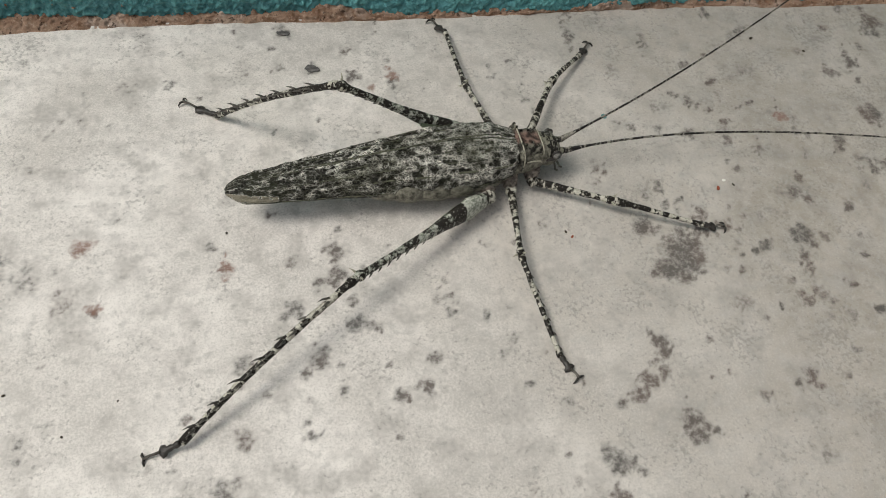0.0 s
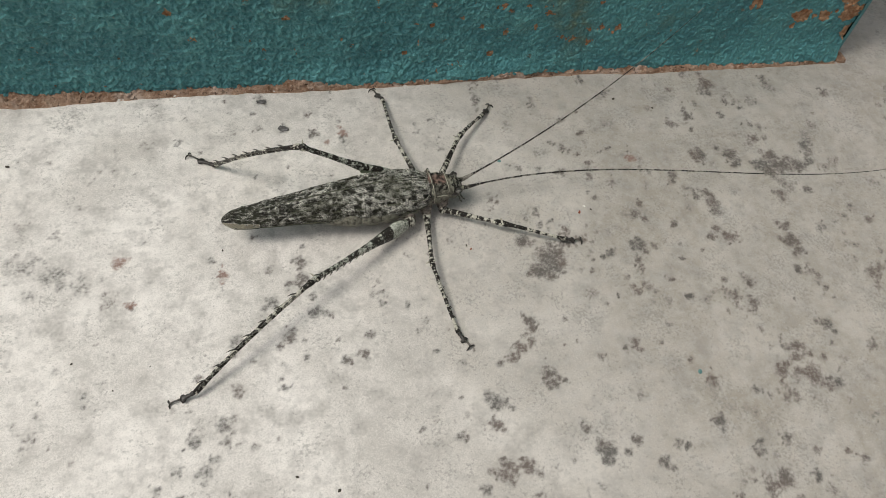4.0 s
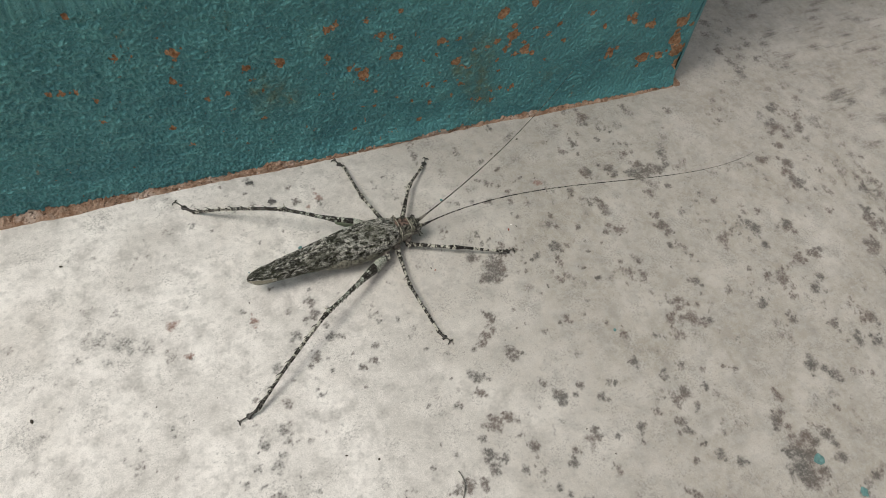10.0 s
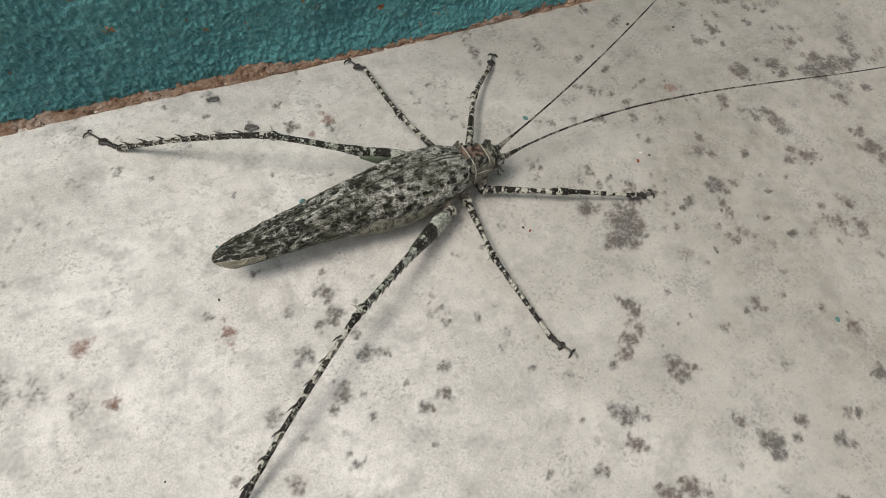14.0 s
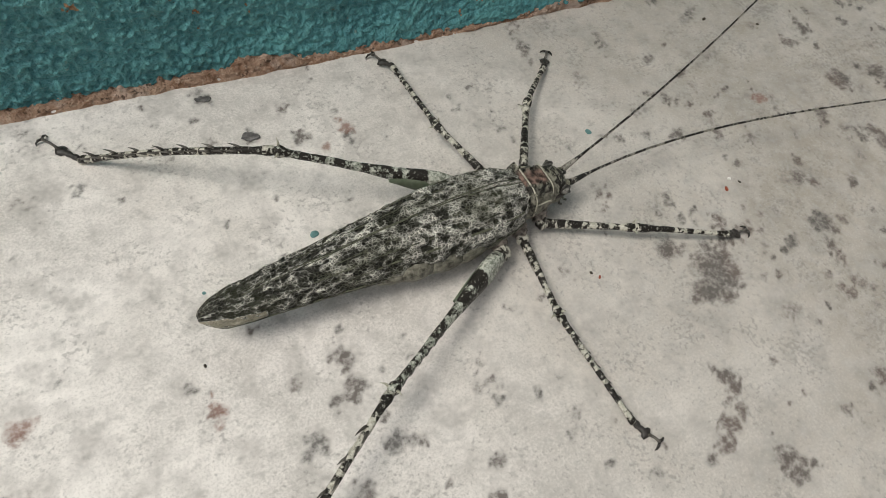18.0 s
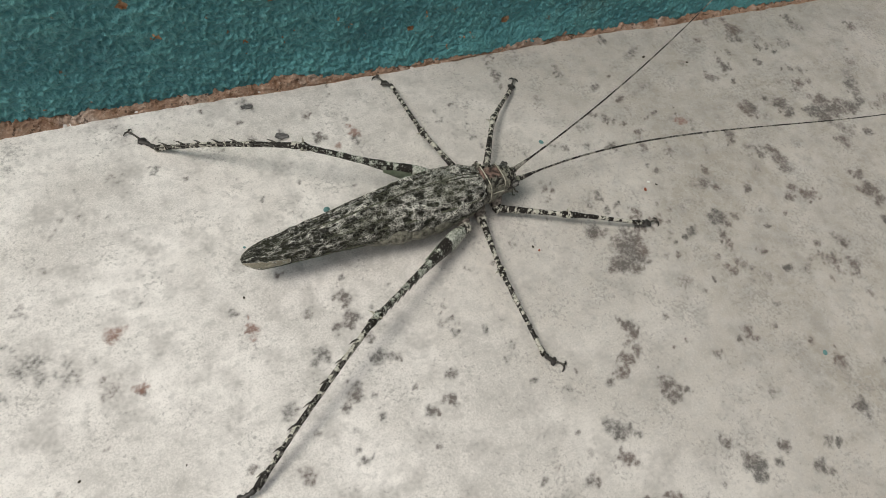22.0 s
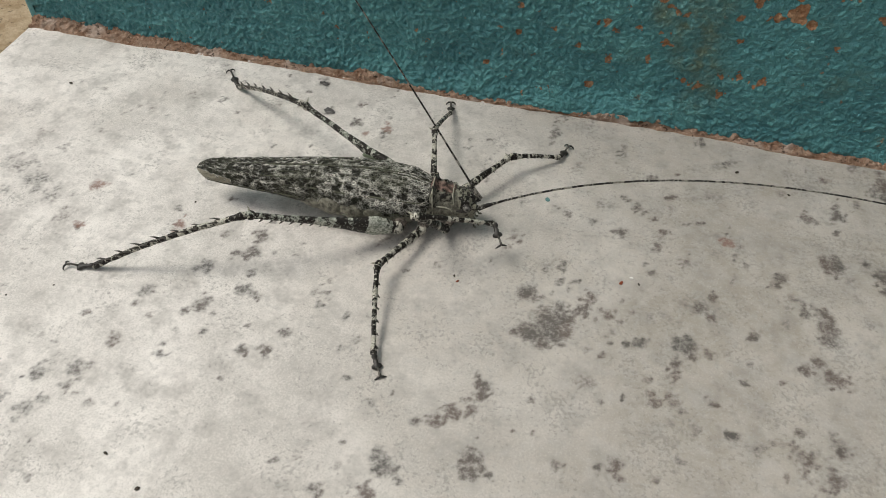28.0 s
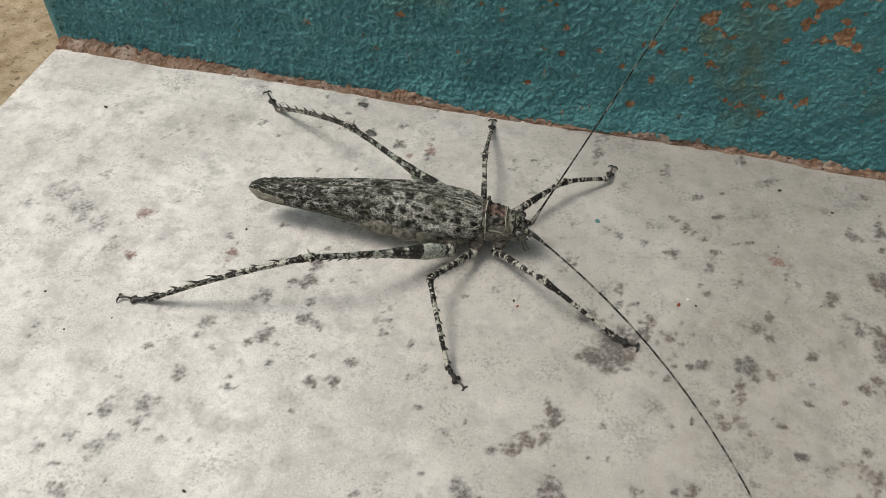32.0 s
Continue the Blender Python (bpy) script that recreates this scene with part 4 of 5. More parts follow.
def build_trunk():
    # belly with seven overlapping rings
    for k in range(7):
        x0, x1 = -0.35 - 0.44 * k, -0.35 - 0.44 * (k + 1.12)
        rings = []
        for j in range(6):
            s = j / 5
            x = x0 + (x1 - x0) * s
            u = (x - TAIL_X) / (NECK_X - TAIL_X)
            w = smooth_steps([(0, 0.05), (0.25, 0.15), (0.42, 0.33), (0.6, 0.54), (0.75, 0.57), (1, 0.44)], u) * (1.0 + 0.07 * (1 - s) * s * 4)
            zc = 0.46 + 0.17 * (1 - u)
            h = smooth_steps([(0, 0.05), (0.25, 0.12), (0.42, 0.24), (0.6, 0.36), (0.75, 0.38), (1, 0.31)], u) * (1.0 + 0.06 * (1 - s) * s * 4)
            rings.append([p * CM for p in ring_x(x, 0, zc, w, h, 18)])
        part("abdomen_ring", roughen(loft(rings), 0.00008, 700, k), M_BELLY, katydid, "olive grey mottled belly ring")
    rings = [[p * CM for p in ring_x(x, 0, z, w, h, 18)] for x, z, w, h in ((-0.5, 0.58, 0.30, 0.28), (-0.2, 0.57, 0.36, 0.31), (0.15, 0.57, 0.36, 0.31), (0.45, 0.60, 0.30, 0.27), (0.62, 0.62, 0.22, 0.2))]
    part("thorax", roughen(loft(rings), 0.00018, 500), M_BELLY, katydid, "mottled wrinkled chest")
    # saddle-shaped neck shield with an upright hind collar
    rings = []
    for x, w, top, low in ((-0.05, 0.33, 0.98, 0.62), (-0.02, 0.375, 1.03, 0.56), (0.01, 0.38, 1.03, 0.55), (0.045, 0.34, 0.985, 0.56), (0.075, 0.29, 0.95, 0.58), (0.12, 0.265, 0.945, 0.58), (0.17, 0.27, 0.955, 0.58), (0.22, 0.275, 0.95, 0.59), (0.255, 0.25, 0.915, 0.60), (0.31, 0.245, 0.91, 0.61), (0.36, 0.255, 0.92, 0.62), (0.40, 0.22, 0.87, 0.64)):
        outer, inner = [], []
        for k in range(25):
            c, sn = math.cos(math.pi * k / 24), math.sin(math.pi * k / 24)
            keel = 0.014 * math.exp(-((abs(c) - 0.55) / 0.12) ** 2) - 0.022 * math.exp(-(c / 0.2) ** 2)
            q = Vector((x, w * math.copysign(abs(c) ** 0.55, c), low + (top - low) * sn ** 0.6 + keel))
            outer.append(q * CM)
            inner.append(Vector((x, q.y * 0.92, low + (q.z - low) * 0.93)) * CM)
        rings.append(outer + inner[::-1])
    shield = part("pronotum", roughen(loft(rings), 0.00022, 1300), M_PRONOTUM, katydid, "pinkish brown saddle shield with a raised pale collar")
    for x, w, top, low, r in ((0.0, 0.382, 1.03, 0.55, 0.012), (0.375, 0.255, 0.925, 0.62, 0.010)):
        pts = []
        for k in range(25):
            c, sn = math.cos(math.pi * k / 24), math.sin(math.pi * k / 24)
            pts.append(Vector((x + 0.03 * c * c, w * math.copysign(abs(c) ** 0.55, c), low + (top - low) * sn ** 0.6)) * CM)
        part("collar_rim", tube(pts, [r * CM] * 25, 7), M_RIM, shield, "pale raised rim")
    for side in (1, -1):
        # hanging side flap with its own rim
        bm = bmesh.new()
        flap = Matrix.Translation(Vector((0.20, side * 0.285, 0.63)) * CM) @ Matrix.Rotation(radians(side * -20), 4, "X") @ Matrix.Rotation(radians(8), 4, "Y")
        bmesh.ops.create_icosphere(bm, subdivisions=3, radius=0.155 * CM, matrix=flap @ Matrix.Diagonal((1.15, 0.22, 0.72, 1)))
        part("side_flap", roughen(bm, 0.00012, 1100), M_BELLY, shield, "grey-green side flap")
        pts = [flap @ (Vector((0.178 * math.cos(t), side * 0.018, 0.112 * math.sin(t))) * CM) for t in [2 * math.pi * k / 20 for k in range(21)]]
        part("flap_rim", tube(pts, [0.013 * CM] * 21, 6), M_RIM, shield)
        for x, y, z, r in ((0.0, 0.17, 1.035, 0.026), (0.09, 0.15, 0.955, 0.022), (0.20, 0.13, 0.965, 0.020), (0.01, 0.30, 0.965, 0.024), (0.30, 0.16, 0.925, 0.018)):
            bm = bmesh.new()
            bmesh.ops.create_icosphere(bm, subdivisions=2, radius=r * CM, matrix=Matrix.Translation(Vector((x, side * y, z)) * CM) @ Matrix.Diagonal((1.2, 0.9, 1.4, 1)))
            part("tubercle", roughen(bm, 0.0001, 1800), M_HEAD, shield)


def build_head():
    rings = [[p * CM for p in ring_x(x, 0, z, w, h, 20, 0.9)] for x, z, w, h in ((0.34, 0.60, 0.17, 0.22), (0.41, 0.61, 0.235, 0.26), (0.50, 0.60, 0.255, 0.275), (0.60, 0.57, 0.25, 0.285), (0.69, 0.53, 0.215, 0.27), (0.76, 0.49, 0.16, 0.22), (0.80, 0.46, 0.09, 0.13))]
    head = part("head", roughen(loft(rings), 0.0002, 900), M_HEAD, katydid, "mottled rounded head")
    bm = bmesh.new()
    loft([[p * CM for p in ring_x(x, 0, z, w, h, 10)] for x, z, w, h in ((0.62, 0.80, 0.06, 0.05), (0.72, 0.77, 0.055, 0.045), (0.81, 0.71, 0.024, 0.025))], bm=bm)
    part("forehead_horn", roughen(bm, 0.0001, 1500), M_HEAD, head)
    for side in (1, -1):
        at = Vector((0.65, side * 0.235, 0.665)) * CM
        bm = bmesh.new()
        bmesh.ops.create_uvsphere(bm, u_segments=20, v_segments=14, radius=0.074 * CM, matrix=Matrix.Translation(at))
        part("eye", bm, M_EYE, head, "glossy grey round eye")
        pts = [at + Vector((0.076 * math.cos(t), side * 0.004, 0.076 * math.sin(t))) * CM for t in [2 * math.pi * k / 18 for k in range(19)]]
        part("eye_ring", tube(pts, [0.021 * CM] * 19, 6), M_DARK, head, "dark ring round the eye")
        bm = bmesh.new()
        bmesh.ops.create_icosphere(bm, subdivisions=2, radius=0.028 * CM, matrix=Matrix.Translation(at + Vector((0.02, side * 0.062, 0.02)) * CM))
        part("pupil", bm, M_DARK, head, "dark pupil spot")
        # cheek plate and black stripe below the eye
        bm = bmesh.new()
        bmesh.ops.create_icosphere(bm, subdivisions=3, radius=0.13 * CM, matrix=Matrix.Translation(Vector((0.55, side * 0.195, 0.50)) * CM) @ Matrix.Diagonal((1.1, 0.6, 0.95, 1)))
        part("cheek", roughen(bm, 0.0001, 1200), M_BELLY, head, "pale cheek")
        pts = [Vector((0.40 + 0.27 * k / 8, side * (0.258 + 0.012 * math.sin(k * 0.4)), 0.615 - 0.02 * k / 8)) * CM for k in range(9)]
        part("cheek_stripe", tube(pts, [0.028 * CM * (0.5 + 0.5 * math.sin(math.pi * (k + 0.6) / 9.2)) for k in range(9)], 7), M_DARK, head, "black cheek stripe")
        bm = bmesh.new()
        loft([[p * CM for p in ring_x(x, side * y, z, r, r, 10)] for x, y, z, r in ((0.68, 0.10, 0.60, 0.06), (0.76, 0.11, 0.60, 0.065), (0.83, 0.118, 0.597, 0.055), (0.87, 0.12, 0.595, 0.035))], bm=bm)
        part("antenna_socket", roughen(bm, 0.00012, 1400), M_HEAD, head)
        for dx, length in ((0.0, 0.26), (0.06, 0.18)):
            base = Vector((0.68 + dx, side * 0.09, 0.36))
            pts = [base, base + Vector((0.07, side * 0.03, -0.10)), base + Vector((0.11, side * 0.05, -length)), base + Vector((0.15, side * 0.07, -length - 0.01))]
            part("palp", tube([p * CM for p in pts], [0.022 * CM, 0.019 * CM, 0.017 * CM, 0.020 * CM], 7), M_BELLY, head, "pale mouth feeler")
        bm = bmesh.new()
        bmesh.ops.create_icosphere(bm, subdivisions=2, radius=0.10 * CM, matrix=Matrix.Translation(Vector((0.68, side * 0.065, 0.36)) * CM) @ Matrix.Diagonal((0.8, 0.7, 1.1, 1)))
        part("jaw", bm, M_DARK, head)


M_RIM = band_material("pale_rim", (0.50, 0.485, 0.40), (0.05, 0.047, 0.037), 800, 0.40)
M_VEIN = band_material("olive_vein", (0.13, 0.135, 0.095), (0.035, 0.036, 0.026), 260, 0.46)
build_wing(1, "wing_cover")
build_wing(-1, "wing_cover")
build_trunk()
build_head()

# legs: joint in the body, length of thigh, shin and foot
LEGS = {
    "hind_right": ((-0.598, -0.62, 0.337), 2.754, 3.226, 0.58),
    "hind_left": ((-0.569, 0.573, 0.392), 2.761, 3.092, 0.727),
    "middle_right": ((-0.157, -0.514, 0.24), 1.306, 1.697, 0.42),
    "middle_left": ((-0.104, 0.431, 0.381), 1.388, 1.535, 0.542),
    "front_right": ((0.264, -0.391, 0.228), 1.393, 1.590, 0.45),
    "front_left": ((0.365, 0.358, 0.395), 1.506, 1.209, 0.516),
}


def build_leg(kind, side, thigh, shin, foot):
    """Thigh, shin and foot along their own x; returned to be moved."""
    hind = kind == "hind"
    rnd = random.Random(len(kind) * 7 + side)
    # thigh
    if hind:
        prof = [(0, 0.075, 0.09), (0.03, 0.10, 0.12), (0.08, 0.11, 0.165), (0.16, 0.122, 0.215), (0.26, 0.108, 0.19), (0.36, 0.085, 0.14), (0.55, 0.058, 0.085), (0.75, 0.048, 0.066), (0.92, 0.048, 0.066), (0.97, 0.062, 0.085), (1.0, 0.055, 0.075), (1.012, 0.03, 0.04)]
    else:
        prof = [(0, 0.06, 0.07), (0.06, 0.07, 0.08), (0.25, 0.064, 0.076), (0.6, 0.05, 0.06), (0.88, 0.047, 0.055), (0.95, 0.066, 0.074), (1.0, 0.058, 0.066), (1.015, 0.03, 0.035)]
    rings = []
    for a, b in zip(prof, prof[1:]):
        for j in range(4):
            s = j / 4
            x, w, h = [a[k] + (b[k] - a[k]) * s for k in range(3)]
            rings.append([p * CM for p in ring_x(x * thigh, 0, 0, w, h, 12, 0.85)])
    rings.append([p * CM for p in ring_x(prof[-1][0] * thigh, 0, 0, prof[-1][1], prof[-1][2], 12)])
    femur = part(kind + "_femur", roughen(loft(rings), 0.00012, 900, rnd.random() * 9), M_FEMUR if hind else M_LEG, katydid, "banded black and grey thigh")
    if hind:
        # pale green inner face
        rings = []
        for k in range(9):
            s = 0.05 + 0.36 * k / 8
            h = 0.215 * math.sin(math.pi * (0.03 + 0.94 * k / 8)) ** 0.8
            rings.append([Vector((s * thigh, side * (0.012 + 0.152 * math.cos(a) * (1 - 0.5 * s)), -0.035 + 0.9 * h * math.sin(a))) * CM for a in [math.radians(-88 + 140 * j / 8) for j in range(9)]])
        bm = bmesh.new()
        loft(rings, caps=False, closed=False, bm=bm)
        bmesh.ops.solidify(bm, geom=list(bm.faces), thickness=0.0002)
        part("inner_face", bm, M_GREEN, femur, "smooth green inner thigh")
        for k in range(9):
            x = thigh * (0.38 + 0.065 * k)
            pts = [Vector((x, -side * 0.02, -0.06)), Vector((x + 0.03, -side * 0.02, -0.115)), Vector((x + 0.06, -side * 0.02, -0.15))]
            part("spine", tube([p * CM for p in pts], [0.020 * CM, 0.013 * CM, 0.003 * CM], 5), M_SPINE, femur)
        for dy in (1, -1):
            bm = bmesh.new()
            bmesh.ops.create_icosphere(bm, subdivisions=2, radius=0.06 * CM, matrix=Matrix.Translation(Vector((thigh * 0.975, dy * 0.04, 0.0)) * CM) @ Matrix.Diagonal((1.3, 0.7, 1.3, 1)))
            part("knee_lobe", bm, M_LEG, femur, "pale knee lobe")
    else:
        for k in range(5):
            x = thigh * (0.25 + 0.14 * k)
            pts = [Vector((x, 0, -0.055)), Vector((x + 0.025, 0, -0.10))]
            part("spine", tube([p * CM for p in pts], [0.014 * CM, 0.003 * CM], 5), M_SPINE, femur)
    # pale spurs at the end of the thigh
    for dy in (1, -1):
        b = Vector((thigh * 0.985, dy * (0.05 if hind else 0.045), 0.03))
        reach = 0.11 if hind else 0.075
        part("knee_spur", tube([p * CM for p in (b, b + Vector((0.02, dy * reach * 0.5, reach * 0.35)), b + Vector((0.05, dy * reach, reach * 0.5)))], [0.024 * CM, 0.015 * CM, 0.003 * CM], 6), M_RIM, femur, "pale knee spur")
    # shin
    r0, r1 = (0.050, 0.043) if hind else (0.046, 0.036)
    rings = []
    for k in range(33):
        s = k / 32
        sag = (-0.10 if hind else -0.03) * math.sin(math.pi * s)
        r = r0 + (r1 - r0) * s + (0.02 * math.exp(-((s - 0.03) / 0.03) ** 2)) + 0.018 * math.exp(-((s - 0.97) / 0.05) ** 2)
        if not hind and kind == "front":
            r += 0.022 * math.exp(-((s - 0.10) / 0.06) ** 2)
        rings.append([p * CM for p in ring_x(s * shin, 0, -sag, r, r * 1.1, 10, 0.85)])
    tibia = part(kind + "_tibia", roughen(loft(rings), 0.0001, 1000, rnd.random() * 9), M_LEG, katydid, "thin banded shin with spines")
    count = 13 if hind else 6
    for k in range(count):
        s = (0.16 + 0.76 * k / (count - 1)) if hind else 0.2 + 0.7 * k / (count - 1)
        sag = (-0.10 if hind else -0.03) * math.sin(math.pi * s)
        big = (0.135 if hind else 0.05) * (0.85 + 0.3 * rnd.random())
        up = 1 if hind else -1
        for dy in ((1, -1) if hind else (1,)):
            b = Vector((s * shin + 0.02 * dy, dy * 0.022, -sag + up * 0.03))
            pts = [b, b + Vector((big * 0.45, dy * 0.022, up * big * 0.35)), b + Vector((big * 1.05, dy * 0.035, up * big * 0.55))]
            if dy < 0 and k % 2:
                continue
            part("spine", tube([p * CM for p in pts], [0.026 * CM, 0.015 * CM, 0.003 * CM], 5), M_SPINE, tibia)
    if hind:
        for k in range(9):
            s = 0.3 + 0.07 * k
            sag = -0.10 * math.sin(math.pi * s)
            b = Vector((s * shin, 0, -sag - 0.035))
            part("spine", tube([p * CM for p in (b, b + Vector((0.05, 0, -0.035)))], [0.013 * CM, 0.002 * CM], 5), M_SPINE, tibia)
    # foot: three padded joints and a long last one with two claws
    bm = bmesh.new()
    f = foot
    loft([[p * CM for p in ring_x(x * f, 0, z, w, h, 10)] for x, z, w, h in ((0, 0.03, 0.04, 0.045), (0.10, 0.02, 0.055, 0.05), (0.20, 0.0, 0.035, 0.035), (0.26, 0.0, 0.05, 0.045), (0.36, -0.015, 0.04, 0.035), (0.42, -0.02, 0.085, 0.05), (0.52, -0.03, 0.095, 0.035), (0.58, -0.02, 0.03, 0.03))], bm=bm)
    tarsus = part(kind + "_foot", roughen(bm, 0.00008, 1300), M_DARK, katydid, "dark padded foot with hooked claws")
    part("last_joint", tube([Vector(p) * CM for p in ((0.54 * f, 0, 0.0), (0.75 * f, 0, 0.03), (0.94 * f, 0, 0.015))], [0.022 * CM, 0.019 * CM, 0.026 * CM], 8), M_SPINE, tarsus)
    for dy in (1, -1):
        part("claw", tube([Vector(p) * CM for p in ((0.93 * f, 0, 0.015), (0.97 * f, dy * 0.05, 0.015), (0.985 * f, dy * 0.095, -0.02), (0.96 * f, dy * 0.11, -0.055))], [0.02 * CM, 0.02 * CM, 0.014 * CM, 0.004 * CM], 6), M_DARK, tarsus)
    return femur, tibia, tarsus


M_HIP = plain_material("pinkish_hip", (0.035, 0.029, 0.025), (0.33, 0.285, 0.24), 1100, 0.5, 0.35, 0.0003)
LEG_PARTS = {}
for key, (hip, thigh, shin, foot) in LEGS.items():
    kind, flank = key.split("_")
    LEG_PARTS[key] = build_leg(kind, 1 if flank == "left" else -1, thigh, shin, foot)
    root = Vector((hip[0] + 0.04, hip[1] * 0.35, hip[2] + 0.08))
    pts = [root.lerp(Vector(hip), k / 15) * CM for k in range(16)]
    big = 1.25 if kind == "hind" else 1.0
    ball = bmesh.new()
    bmesh.ops.create_icosphere(ball, subdivisions=3, radius=(0.13 if kind == "hind" else 0.10) * CM, matrix=Matrix.Translation(Vector(hip) * CM))
    part("trochanter", roughen(ball, 0.0002, 1100), M_LEG, katydid, "mottled ball joint of the leg")
    part("hip_joint", roughen(tube(pts, [(0.16 - 0.085 * (k / 15) ** 1.6) * (1 + 0.10 * math.sin(k * 1.9)) * big * CM for k in range(16)], 12), 0.00016, 700), M_HIP, katydid, "pale wrinkled hip")


def build_antenna(length, pieces):
    """Rigid pieces end to end, each along its own x."""
    out = []
    step = length / pieces
    for k in range(pieces):
        r0, r1 = [0.0160 * (1 - (k + j) / pieces) ** 0.8 + 0.0048 for j in (0, 1)]
        swell = [0.034, 0.020, 0.006, 0.0] if k == 0 else [0.0] * 4
        bm = tube([Vector((step * j / 3, 0, 0)) * CM for j in range(4)], [(r0 + (r1 - r0) * j / 3 + swell[j]) * CM for j in range(4)], 8)
        out.append(part("antenna_piece", bm, M_ANTENNA, katydid, "thin ringed feeler piece" if k == 0 else ""))
    return out, step


ANTENNA_R, STEP_R = build_antenna(13.2, 26)
ANTENNA_L, STEP_L = build_antenna(6.6, 14)
SOCKET_R, SOCKET_L = Vector((0.86, -0.12, 0.595)), Vector((0.86, 0.12, 0.595))


# ---- small things lying about ----
def crumb(name, x, y, r, material, label, seed):
    bm = bmesh.new()
    bmesh.ops.create_icosphere(bm, subdivisions=2, radius=r * CM, matrix=Matrix.Translation((0, 0, r * 0.45 * CM)) @ Matrix.Diagonal((1.5, 0.9, 0.55, 1)))
    ob = part(name, roughen(bm, r * 0.005, 2200, seed), material)
    ob.matrix_world = pose(x * CM, y * CM, 0, 0, 0, 57 * seed)
    return tagged(ob, label, "crumb", "crumbs on the marble")


def build_debris():
    crumb("crumb", 4.20, -0.46, 0.032, M_RED, "tiny dark red crumb on marble", 1)
    crumb("crumb", 4.51, -0.42, 0.022, M_CRUMB, "tiny black crumb on marble", 2)
    crumb("crumb", 4.37, -0.31, 0.025, M_WHITE, "tiny white crumb on marble", 3)
    crumb("crumb", 1.30, -1.11, 0.022, M_RED, "tiny orange speck on marble", 4)
    crumb("crumb", 1.22, -1.00, 0.02, M_CRUMB, "tiny dark speck on marble", 5)
    for k, (x, y, r) in enumerate(((-3.15, -5.61, 0.045), (-2.4, -6.0, 0.05), (-10.2, -1.9, 0.07), (-8.9, 2.6, 0.06), (-7.3, -2.6, 0.03), (-4.25, -0.35, 0.03), (7.3, 2.6, 0.04), (3.2, -7.3, 0.03), (10.9, -11.6, 0.06), (3.6, -8.2, 0.03), (6.3, 3.05, 0.05), (-5.8, -2.9, 0.025), (-6.5, -3.3, 0.03))):
        crumb("crumb", x, y, r * 0.6, M_CRUMB, "small dark grit on marble", 6 + k)
    for k, (x, y, r) in enumerate(((9.0, -10.5, 0.14), (9.6, -11.7, 0.11), (8.6, -11.9, 0.08), (2.6, 1.35, 0.045), (-3.98, 0.66, 0.026), (-2.30, 1.03, 0.055), (5.6, -4.9, 0.05))):
        bm = bmesh.new()
        bmesh.ops.create_icosphere(bm, subdivisions=3, radius=r * CM, matrix=Matrix.Diagonal((1.2, 1, 0.16, 1)))
        ob = part("paint_drop", roughen(bm, r * 0.005, 900, k), M_TEALDROP)
        ob.matrix_world = pose(x * CM, y * CM, 0.0001, 0, 0, 40 * k)
        tagged(ob, "flat dried drop of teal paint on marble", "paint drop", "paint drops on the marble")
    pts = [Vector((-0.60 - 0.20 * s - 0.10 * math.sin(math.pi * s) * -1, -7.05 - 0.72 * s, 0.03 + 0.05 * math.sin(math.pi * s))) * CM for s in [k / 12 for k in range(13)]]
    tagged(part("fibre", tube(pts, [0.017 * CM] * 13, 6), M_HAIR), "short bent grey fibre on marble", "fibre")
    # flat dark flake beside the hind knee
    for x, y, r in ((-2.61, 3.01, 0.115), (-3.06, 3.97, 0.095)):
        bm = bmesh.new()
        bmesh.ops.create_icosphere(bm, subdivisions=3, radius=r * CM, matrix=Matrix.Diagonal((1.25, 0.6, 0.05, 1)))
        ob = part("flake", roughen(roughen(bm, r * 0.004, 1300, x), r * 0.002, 2900, x), M_FLAKE)
        ob.matrix_world = pose(x * CM, y * CM, 0.0002, 0, 0, -14)
        tagged(ob, "flat dark grey flake of dirt on marble", "flake", "flakes by the wall")


M_FLAKE = plain_material("grey_flake", (0.06, 0.06, 0.06), (0.20, 0.195, 0.19), 700, 0.8, 0.2, 0.0002)
build_debris()

# ---- what moves ----
# seconds, place of the neck over the slab in centimetres, heading in degrees
BODY = [(0, 0.53, 0.29, 0.0, 4.1), (24.5, 0.53, 0.29, 0.0, 4.1), (26.5, 0.53, 0.29, 0.0, 4.1), (28.2, 0.53, 0.29, 0.0, 4.1), (30, 0.45, 0.31, 0.0, 1.7), (32, 0.45, 0.31, 0.0, 1.7)]
